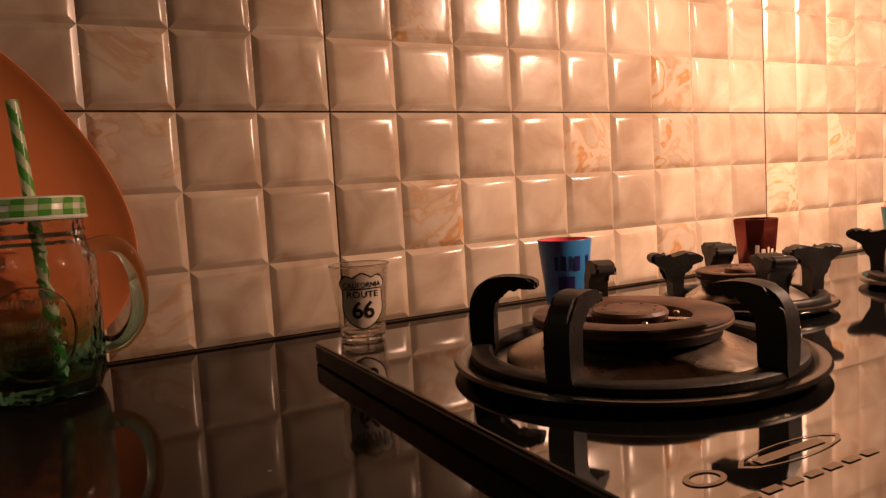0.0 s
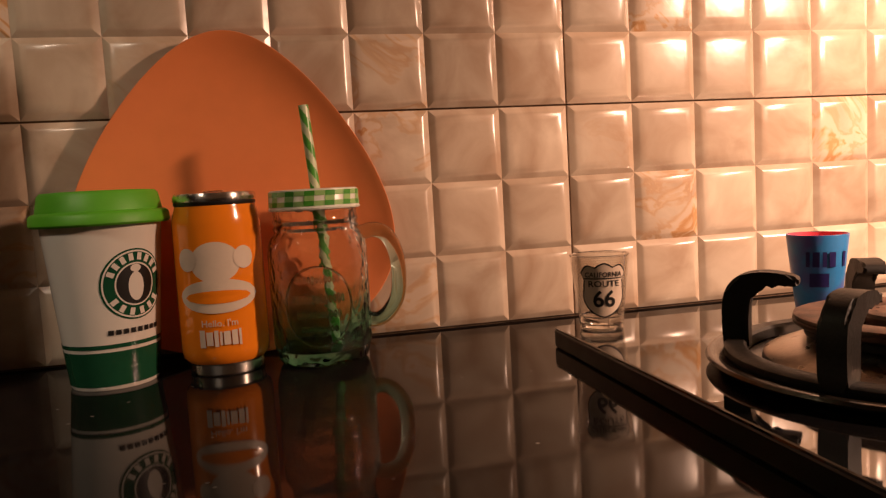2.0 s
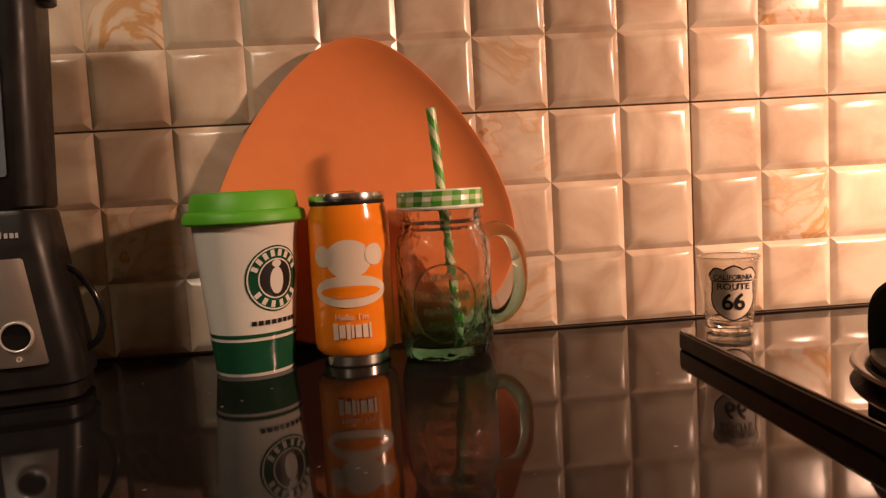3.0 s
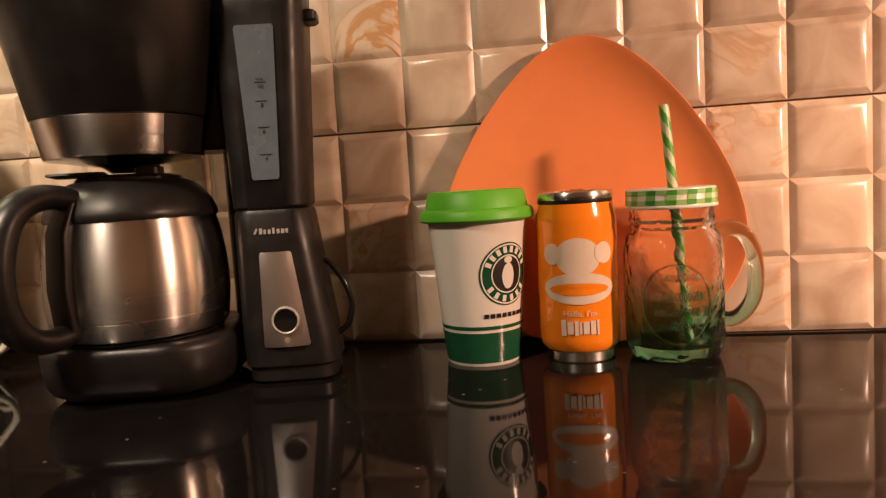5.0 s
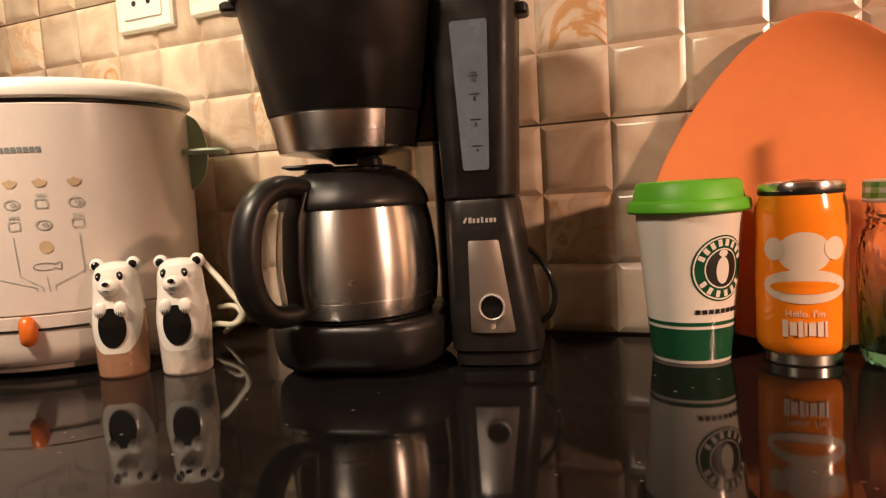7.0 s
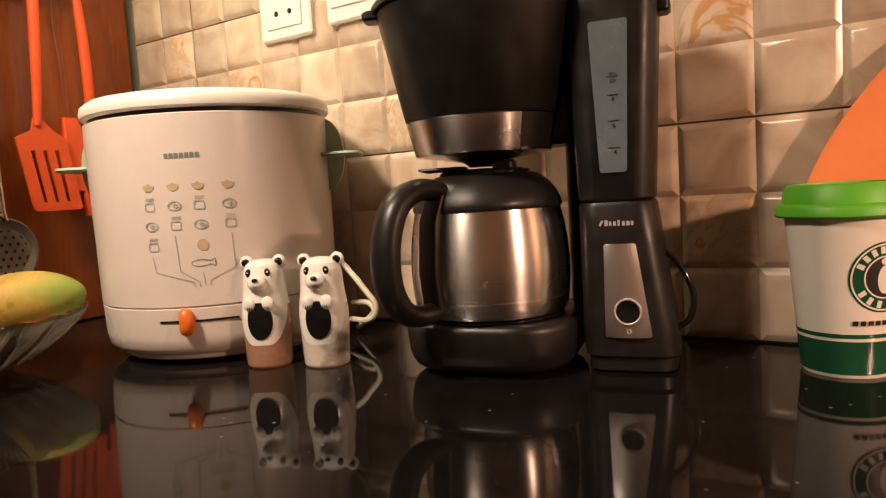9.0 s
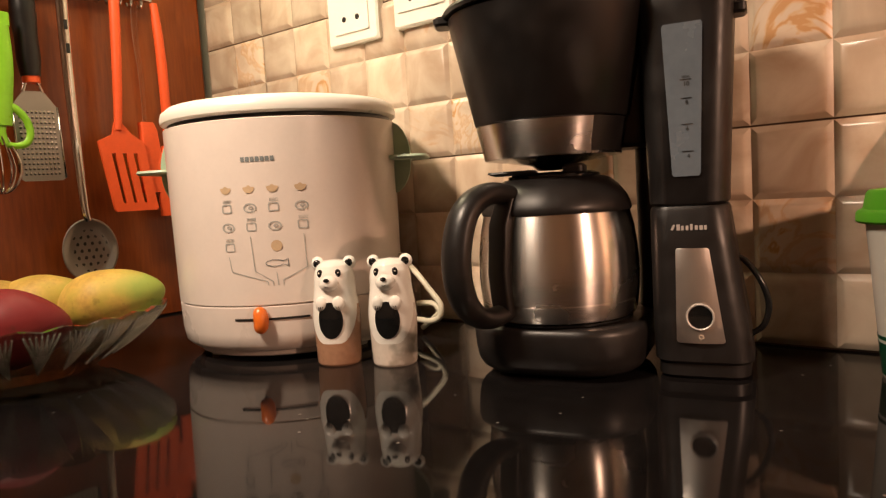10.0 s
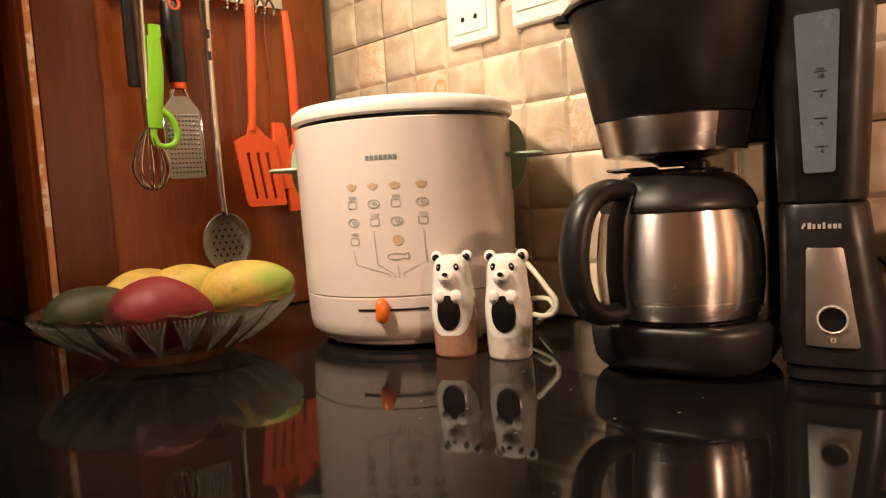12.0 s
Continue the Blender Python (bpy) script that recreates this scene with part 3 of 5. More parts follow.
def sockets():
    """Two switch plates on the tiled wall."""
    for n, (x0, x1, z0, z1) in enumerate(((-1.056, -0.968, 0.358, 0.446), (-0.942, -0.854, 0.362, 0.450))):
        cx, cz = (x0 + x1) / 2, (z0 + z1) / 2
        th = thing("wall_socket", pose(cx, W - 0.0046, cz, 90, 0, 0), "white square plastic wall socket plate with round pin holes" if n == 0 else "white square plastic socket plate with a rocker switch",
                   "socket", "sockets on the tiled wall")
        part("face_plate", loft([(-0.004, rrect(0, 0, 0.044, 0.044, 0.004)), (0.006, rrect(0, 0, 0.044, 0.044, 0.004)), (0.0085, rrect(0, 0, 0.0415, 0.0415, 0.004))]), M_SOCKET, th)
        if n == 0:
            part("insert", slab(0, 0.004, 0.030, 0.034, 0.0087, 0.0105, 0.002, 0.0006), M_SOCKET, th)
            for hx, hy, r in ((0, 0.016, 0.0042), (-0.0115, -0.012, 0.0036), (0.0115, -0.012, 0.0036)):
                part("pin_hole", lathe([(0, 0.0107), (r, 0.0107), (r, 0.0104)], 18), M_INK, th, "", pose(hx, hy, 0))
        else:
            part("insert", slab(0.0, 0.004, 0.036, 0.030, 0.0087, 0.0105, 0.002, 0.0006), M_SOCKET, th)
            part("switch_rocker", slab(0.020, 0.004, 0.010, 0.022, 0.0105, 0.0145, 0.002, 0.001), M_SOCKET, th)
            part("pin_hole", lathe([(0, 0.0107), (0.0036, 0.0107), (0.0036, 0.0104)], 18), M_INK, th, "", pose(-0.014, -0.012, 0))


sockets()


# ---- the hob ----
HZ = 0.016
hob = thing("gas_hob", pose(0, 0, 0), "black glass gas hob with three burners on the worktop", "hob")
part("glass_top", loft([(HZ - 0.0018, rrect(0.402, 0.262, 0.4665, 0.2285, 0.006)), (HZ - 0.0006, rrect(0.402, 0.262, 0.4665, 0.2285, 0.006)), (HZ, rrect(0.402, 0.262, 0.4658, 0.2278, 0.006))]), M_HOB, hob)
part("edge_frame", slab(0.402, 0.262, 0.467, 0.229, 0.0005, HZ - 0.0019, 0.006, 0.001), M_HOB_EDGE, hob)


def burner(parent, x, y, k, prongs, double=False):
    """A gas burner of scale k with its drip ring, skirt, cap and the iron pan support; double: prong tops reach both ways."""
    ring = [(0.062, 0.0002), (0.088, 0.0002), (0.092, 0.0022), (0.0985, 0.0040), (0.1000, 0.0058), (0.0990, 0.0076), (0.0960, 0.0082), (0.0930, 0.0066), (0.0900, 0.0062), (0.0880, 0.0048), (0.070, 0.0040), (0.062, 0.0040)]
    at = pose(x, y, HZ)
    part("drip_ring", lathe([(r * k, z) for r, z in ring], 80, closed=True), M_ENAMEL, parent, "dark enamel drip ring", at)
    part("skirt", lathe([(0.0700 * k, 0.0042), (0.0695 * k, 0.0072), (0.0670 * k, 0.0090), (0.0560 * k, 0.0140), (0.0470 * k, 0.0175), (0.030 * k, 0.0175), (0.030 * k, 0.0042)], 72, closed=True), M_ALU, parent, "stained aluminium burner skirt", at)
    part("burner_body", lathe([(0.0460 * k, 0.0176), (0.0485 * k, 0.0185), (0.0490 * k, 0.0225), (0.0520 * k, 0.0240), (0.030 * k, 0.0240), (0.030 * k, 0.0176)], 64, closed=True), M_IRON, parent, "", at)
    part("burner_cap", lathe([(0.0525 * k, 0.0242), (0.0542 * k, 0.0255), (0.0545 * k, 0.0272), (0.0536 * k, 0.0278), (0.0536 * k, 0.0284), (0.0542 * k, 0.0290), (0.0538 * k, 0.0302), (0.0515 * k, 0.0310), (0.0365 * k, 0.0300), (0.0335 * k, 0.0285), (0.0325 * k, 0.0242)], 72, closed=True), M_BURNER, parent, "worn brown burner cap ring", at)
    part("inner_cap", lathe([(0.0185 * k, 0.0176), (0.0190 * k, 0.0255), (0.0205 * k, 0.0275), (0.0212 * k, 0.0300), (0.0200 * k, 0.0318), (0.0165 * k, 0.0326), (0.0120 * k, 0.0322), (0, 0.0320)], 44), M_BURNER, parent, "", at)
    for a in range(8):
        t = radians(45 * a + 20)
        part("flame_port", lathe([(0, 0.0327), (0.0010, 0.0327), (0.0010, 0.0318)], 8), M_INK, parent, "", at @ pose(0.0150 * k * math.cos(t), 0.0150 * k * math.sin(t), 0))
    for a in range(4):
        t = radians(90 * a + 35)
        part("spoke", slab(0.0270 * k, 0, 0.008 * k, 0.0040 * k, 0.0205, 0.0270, 0.001, 0.0008), M_ALU, parent, "", at @ pose(0, 0, 0, 0, 0, math.degrees(t)))
        part("spark_pin", lathe([(0, 0.0240), (0.0019, 0.0240), (0.0019, 0.0282), (0.0012, 0.0290), (0, 0.0290)], 12), M_ALU, parent, "", at @ pose(0.0265 * k * math.cos(t + 0.5), 0.0265 * k * math.sin(t + 0.5), 0))
    part("support_ring", lathe([(0.0775 * k, 0.0052), (0.0885 * k, 0.0052), (0.0900 * k, 0.0075), (0.0898 * k, 0.0108), (0.0880 * k, 0.0122), (0.0795 * k, 0.0122), (0.0780 * k, 0.0108)], 80, closed=True), M_IRON, parent, "black iron support ring", at)
    for a in prongs:
        outer = [(0.0905, 0.008), (0.0910, 0.028), (0.0895, 0.0400), (0.0850, 0.0475), (0.0770, 0.0515), (0.0660, 0.0525), (0.0540, 0.0505), (0.0505, 0.0480)]
        inner = [(0.0505, 0.0452), (0.0540, 0.0440), (0.0640, 0.0450), (0.0715, 0.0425), (0.0750, 0.0370), (0.0765, 0.0270), (0.0765, 0.008)]
        if double:
            outer = [(0.0865, 0.008), (0.0875, 0.022), (0.0900, 0.0330), (0.0990, 0.0410), (0.1080, 0.0450), (0.1110, 0.0490), (0.1085, 0.0530), (0.1000, 0.0540), (0.0900, 0.0510), (0.0800, 0.0515), (0.0660, 0.0545), (0.0540, 0.0510), (0.0500, 0.0480)]
            inner = [(0.0505, 0.0450), (0.0600, 0.0430), (0.0690, 0.0395), (0.0735, 0.0320), (0.0745, 0.0220), (0.0740, 0.008)]
        lift = 0.55 + 0.45 * k
        w = 0.0068 + 0.0022 * double
        line = [(p.x, p.z) for p in curve([(u * k, 0, 0.008 + (v - 0.008) * lift) for u, v in outer], 3)]
        line += [(p.x, p.z) for p in curve([(u * k, 0, 0.008 + (v - 0.008) * lift) for u, v in inner], 3)]
        bm = extrude(line, -w, w)
        bmesh.ops.bevel(bm, geom=[e for e in bm.edges if abs(e.verts[0].co.y - e.verts[1].co.y) < 1e-6], offset=0.0021, segments=3, affect="EDGES", clamp_overlap=True)
        part("prong", bm, M_IRON, parent, "", at @ pose(0, 0, 0, 0, 0, a), angle=60)


burner(hob, 0.066, 0.290, 1.05, (136, 206, 280, 62))
burner(hob, 0.256, 0.362, 0.68, (150, 240, 330, 60), True)
burner(hob, 0.462, 0.298, 0.82, (115, 205, 295, 25), True)
M_HOB_PRINT = mat("faded_print", (0.36, 0.26, 0.17), 0.5)
flat_hob = lambda u, v: (u, v, HZ + 0.0004)
part("printed_mark", patch(flat_hob, ellipse(0.030, 0.007), 0.016, 0.151, inner=0.9, rings=1), M_HOB_PRINT, hob, "plain tan printed mark")
part("printed_mark", patch(flat_hob, ellipse(0.009, 0.006), -0.030, 0.152, inner=0.7, rings=1), M_HOB_PRINT, hob)
part("printed_mark", bar(flat_hob, -0.004, 0.1485, 0.034, 0.1535), M_HOB_PRINT, hob)
for i in range(7):
    part("printed_mark", bar(flat_hob, -0.034 + 0.011 * i, 0.1315, -0.026 + 0.011 * i, 0.1350), M_HOB_PRINT, hob)


# ---- shot glasses ----
def shot_glass(x, y, z):
    th = thing("shot_glass", pose(x, y, z), "clear shot glass with a black and white highway shield print", "shot glass", "small cups by the hob")
    outer = [(0.0152, 0.0008), (0.0164, 0.0), (0.0169, 0.002), (0.0174, 0.010), (0.0226, 0.0562)]
    part("glass_body", lathe([(0, 0.0008)] + outer + [(0.0221, 0.0566), (0.0214, 0.0562), (0.0164, 0.0115), (0.0140, 0.0090), (0, 0.0086)], 48), M_THIN_GLASS, th)
    part("rim", tube([(0.0221 * math.cos(a), 0.0221 * math.sin(a), 0.0566) for a in np.linspace(0, 2 * math.pi, 41)[:-1]], 0.0007, 8, closed=True), M_CLEAR, th)
    part("thick_base", lathe([(0, 0.0012), (0.0150, 0.0012), (0.0163, 0.0025), (0.0168, 0.0095), (0.0150, 0.0100), (0.0120, 0.0084), (0, 0.0080)], 40), M_CLEAR, th, "thick clear glass base")
    pl = on_round(outer[1:], -107)

    def shield(a, s=1.0):
        pts = [(0.0, -0.0225), (0.009, -0.0185), (0.0155, -0.011), (0.0160, 0.0), (0.0155, 0.007), (0.0185, 0.0125), (0.0135, 0.0185), (0.007, 0.0165), (0.0, 0.0200)]
        pts = pts + [(-u, v) for u, v in pts[-2:0:-1]]
        ang = [math.atan2(v, u) % (2 * math.pi) for u, v in pts]
        rad = [math.hypot(u, v) for u, v in pts]
        o = sorted(zip(ang, rad))
        return float(np.interp(a % (2 * math.pi), [p[0] for p in o], [p[1] for p in o], period=2 * math.pi)) * s
    part("shield_border", patch(pl, shield, 0, 0.0325, 6, 64), M_INK, th)
    pl2 = on_round(outer[1:], -107, 0.0007)
    part("shield_field", patch(pl2, lambda a: shield(a) - 0.0012, 0, 0.0325, 6, 64), M_CREAM_PRINT, th)
    pl3 = on_round(outer[1:], -107, 0.0010)
    part("shield_line", bar(pl3, -0.0150, 0.0400, 0.0150, 0.0409), M_INK, th)
    part("word", lettering("CALIFORNIA", 0.0037, pl3, 0, 0.0432, 0.95, 0.02), M_INK, th)
    part("word", lettering("ROUTE", 0.0045, pl3, 0, 0.0362, 1.15, 0.02), M_INK, th)
    part("number", lettering("66", 0.0120, pl3, 0, 0.0242, 1.0, 0.03), M_INK, th)


def plain_cup(x, y, z, name, label, outside, inside, sides=40, h=0.060, marks=None):
    th = thing(name, pose(x, y, z, 0, 0, 12), label, "cup", "small cups by the hob")
    prof = [(0.0158, 0.0), (0.0165, 0.0012), (0.0228, h - 0.0008), (0.0225, h)]
    part("cup_body", lathe([(0, 0.0)] + prof + [(0.0214, h)], sides), outside, th)
    part("cup_lining", lathe([(0.0213, h - 0.0002), (0.0150, 0.004), (0, 0.004)], sides), inside, th, "inner face of the cup")
    if marks:
        pl = on_round(prof[1:3], -130, 0.0006)
        for u0, v0, u1, v1 in marks[1]:
            part("printed_mark", bar(pl, u0, v0, u1, v1), marks[0], th)


shot_glass(-0.0315, 0.472, HZ)
plain_cup(0.150, 0.456, HZ, "plastic_cup", "blue and purple plastic shot cup with a pink lining", M_BLUE_CUP, M_PINK, 40, 0.061,
          (mat("dark_blue_print", (0.02, 0.015, 0.12), 0.4), [(-0.013, 0.036, -0.010, 0.048), (-0.008, 0.036, -0.003, 0.048), (-0.001, 0.036, 0.002, 0.048), (0.004, 0.036, 0.009, 0.048), (-0.010, 0.020, 0.004, 0.031), (0.016, 0.036, 0.019, 0.048)]))
plain_cup(0.402, 0.462, HZ, "metal_cup", "faceted dark red metallic shot cup", M_RED_METAL, M_RED_METAL, 8, 0.061,
          (M_CREAM_PRINT, [(-0.010, 0.022, -0.006, 0.035), (-0.004, 0.024, 0.0, 0.031), (0.002, 0.024, 0.004, 0.033), (0.006, 0.024, 0.009, 0.031)]))
plain_cup(0.668, 0.462, HZ, "plastic_cup", "teal plastic shot cup by the wall", M_TEAL, M_PINK, 40, 0.058)


# ---- the plate against the wall ----
def leaning_plate():
    """A dish of rounded triangular outline, its point up, standing on edge against the tiles."""
    def outline(s, n=96):
        pts = []
        for i in range(n):
            u = 2 * math.pi * i / n
            pts.append((s * 0.1255 * math.sin(u) * (1 - 0.36 * math.cos(u) + 0.01 * math.cos(2 * u)), 0.134 + s * 0.134 * math.cos(u)))
        return pts
    bm = bmesh.new()
    rows = []
    for s, y in ((0.02, 0.000), (0.45, -0.0002), (0.60, -0.0012), (0.72, -0.0032), (0.82, -0.0062), (0.90, -0.0098), (0.955, -0.0132), (0.985, -0.0152), (0.996, -0.0156), (1.0, -0.0148), (0.995, -0.0125), (0.97, -0.0108), (0.90, -0.0070), (0.80, -0.0026), (0.66, 0.0012), (0.50, 0.0026), (0.02, 0.003)):
        rows.append([bm.verts.new((x, y, z)) for x, z in outline(s)])
    for a, b in zip(rows, rows[1:]):
        for i in range(96):
            bm.faces.new((a[i], a[(i + 1) % 96], b[(i + 1) % 96], b[i]))
    bm.faces.new(rows[0])
    bm.faces.new(rows[-1][::-1])
    ob = new("serving_plate", finish("serving_plate", bm, M_PLATE, angle=60))
    ob.matrix_basis = pose(-0.306, 0.5865, 0.001, -1.4, 0, 0)
    tagged(ob, "large orange melamine plate, rounded triangle, standing on edge against tiles", "plate")


leaning_plate()


# ---- mason jar mug ----
def jar_mug(x, y):
    th = thing("mason_jar_mug", pose(x, y, 0), "clear glass jar mug fading to green below, with a checked lid", "jar mug")
    out = [(0.030, 0.0), (0.0345, 0.0025), (0.0365, 0.008), (0.0385, 0.016), (0.0388, 0.050), (0.0388, 0.086), (0.0380, 0.0935), (0.0355, 0.0990), (0.0332, 0.1010), (0.0322, 0.1035), (0.0334, 0.1060), (0.0320, 0.1085), (0.0334, 0.1115), (0.0322, 0.1145), (0.0326, 0.1215)]
    inn = [(0.0300, 0.1215), (0.0296, 0.1020), (0.0325, 0.0965), (0.0352, 0.0920), (0.0362, 0.085), (0.0362, 0.020), (0.0335, 0.012), (0.0, 0.0105)]
    part("jar_body", lathe([(0, 0.002)] + out + inn, 64), M_JAR, th)
    pl = on_round(out, -95, 0.0005)
    oval = [pl(0.026 * math.cos(a), 0.048 + 0.030 * math.sin(a)) for a in np.linspace(0, 2 * math.pi, 41)[:-1]]
    part("embossed_ring", tube(oval, 0.0009, 6, closed=True), M_JAR, th)
    for v, hw, hh in ((0.068, 0.016, 0.0028), (0.0535, 0.020, 0.004), (0.042, 0.017, 0.0032), (0.031, 0.013, 0.0026)):
        bm = bmesh.new()
        k = int(hw / 0.0032)
        for i in range(-k, k + 1):
            tube([pl(i * 0.0031 + 0.0009 * math.cos(q), v + hh * (0.7 + 0.3 * ((i * 7) % 3) / 2) * math.sin(q)) for q in np.linspace(0, 2 * math.pi, 9)[:-1]], 0.0006, 5, bm, closed=True)
        tagged(part("embossed_relief", bm, M_JAR, th, "raised glass relief, not readable"), kind="stuff")
    # handle to the right
    pts = curve([(0.033, 0, 0.098), (0.046, -0.001, 0.1005), (0.057, -0.002, 0.094), (0.0635, -0.003, 0.075), (0.0625, -0.003, 0.048), (0.054, -0.002, 0.033), (0.044, -0.001, 0.0275), (0.035, 0, 0.030)], 6)
    part("handle", tube(pts, 0.0062, 14), solid_glass("green_handle_glass", (0.40, 0.78, 0.68), (0.80, 0.95, 0.90), 0.025, 0.10), th, "green glass handle", pose(0, 0, 0, 0, 0, 6))
    # lid with printed checks
    lid = part("lid", lathe([(0.0335, 0.1195), (0.0352, 0.1200), (0.0356, 0.1212), (0.0348, 0.1225), (0.0345, 0.1335), (0.0340, 0.1350), (0.0325, 0.1356), (0.0040, 0.1352), (0.0040, 0.1340), (0.032, 0.1340), (0.0325, 0.1200)], 64, closed=True), mat("white_tin", (0.70, 0.72, 0.62), 0.3), th, "white tin screw lid with green checks")
    edge = on_round([(0.0356, 0.119), (0.0348, 0.1225), (0.0345, 0.134)], 0, 0.0003)
    dark, mid = mat("green_check", (0.06, 0.30, 0.03), 0.35), mat("pale_green_check", (0.30, 0.52, 0.18), 0.35)
    n = 28
    step = 2 * math.pi * 0.0348 / n
    for row, v in enumerate((0.1228, 0.1266, 0.1304)):
        for i in range(n):
            if row % 2 == 0 or i % 2 == 0:
                part("check", bar(edge, i * step, v, (i + 1) * step * 0.999, v + 0.0037, 2), dark if row % 2 == 0 and i % 2 == 0 else mid, lid)
    # striped straw
    a, b = Vector((0.010, -0.008, 0.012)), Vector((-0.0030, 0.000, 0.2005))
    d = (b - a).normalized()
    side = d.orthogonal().normalized()
    other = d.cross(side)
    bmw, bmg = bmesh.new(), bmesh.new()
    steps, n2 = 280, 24
    ring = [[a + (b - a) * (i / steps) + 0.0039 * (math.cos(2 * math.pi * k / n2) * side + math.sin(2 * math.pi * k / n2) * other) for k in range(n2)] for i in range(steps + 1)]
    for i in range(steps):
        for k in range(n2):
            turn = (k + i * n2 / 58.0) % (n2 / 2)
            bm = bmg if turn < n2 / 4 else bmw
            bm.faces.new([bm.verts.new(p) for p in (ring[i][k], ring[i][(k + 1) % n2], ring[i + 1][(k + 1) % n2], ring[i + 1][k])])
    for bm in (bmw, bmg):
        bmesh.ops.remove_doubles(bm, verts=bm.verts[:], dist=1e-6)
    straw = part("straw", bmw, M_STRAW_W, th, "green and white striped plastic straw")
    part("straw_stripe", bmg, M_STRAW_G, straw)


jar_mug(-0.243, 0.531)


# ---- drink can tumbler ----
def can_tumbler(x, y):
    th = thing("can_tumbler", pose(x, y, 0), "glossy orange steel tumbler shaped like a drink can with cream print", "tumbler")
    prof = [(0.0290, 0.0095), (0.0322, 0.0135), (0.0328, 0.020), (0.0328, 0.112), (0.0322, 0.118), (0.0300, 0.1255), (0.0296, 0.1275)]
    part("can_body", lathe([(0, 0.0095)] + prof + [(0, 0.1275)], 64), M_CAN, th)
    part("base_ring", lathe([(0, 0.0), (0.0265, 0.0), (0.0278, 0.0012), (0.0278, 0.0080), (0.0290, 0.0094), (0, 0.0094)], 56), M_STEEL, th, "polished steel base")
    part("seal", lathe([(0, 0.1276), (0.0298, 0.1276), (0.0303, 0.1285), (0.0302, 0.1306), (0, 0.1306)], 56), M_BLACK, th, "black rubber seal")
    part("lid", lathe([(0, 0.1307), (0.0304, 0.1307), (0.0310, 0.1318), (0.0308, 0.1352), (0.0300, 0.1366), (0.0285, 0.1370), (0.0275, 0.1355), (0, 0.1352)], 56), M_STEEL, th, "polished steel lid")
    part("lid_tab", slab(0.0, 0.0, 0.008, 0.011, 0.1354, 0.1385, 0.005, 0.001), M_CLEAR, th)
    az = -92
    pl, pl2, pl4 = on_round(prof, az), on_round(prof, az, 0.0012), on_round(prof, az, 0.0008)
    part("printed_patch", patch(pl, ellipse(0.0185, 0.0150), 0.001, 0.0860, 5, 40), M_CREAM_PRINT, th, "cream printed plain shape")
    for s in (-1, 1):
        part("printed_patch", patch(pl4, ellipse(0.0080, 0.0085), 0.001 + s * 0.0215, 0.0885, 3, 28), M_CREAM_PRINT, th)
    part("printed_band", patch(pl4, ellipse(0.0305, 0.0125), 0.001, 0.0610, 3, 56, 0.0), M_CREAM_PRINT, th)
    part("printed_band", patch(pl2, ellipse(0.0255, 0.0048), 0.001, 0.0605, 3, 56, 0.0), M_CAN, th)
    part("word", lettering("Hello. I'm", 0.0048, pl2, 0.001, 0.0410, 1.0, 0.01), M_CREAM_PRINT, th)
    for i, (w, h) in enumerate(((0.0042, 0.013), (0.0048, 0.010), (0.0030, 0.012), (0.0018, 0.010), (0.0048, 0.010), (0.0042, 0.011), (0.0018, 0.012))):
        u = -0.0145 + sum((0.0042, 0.0048, 0.0030, 0.0018, 0.0048, 0.0042, 0.0018)[:i]) + i * 0.0010
        part("printed_bar", bar(pl2, u, 0.0300 - h / 2, u + w, 0.0300 + h / 2, 2), M_CREAM_PRINT, th)


can_tumbler(-0.318, 0.535)


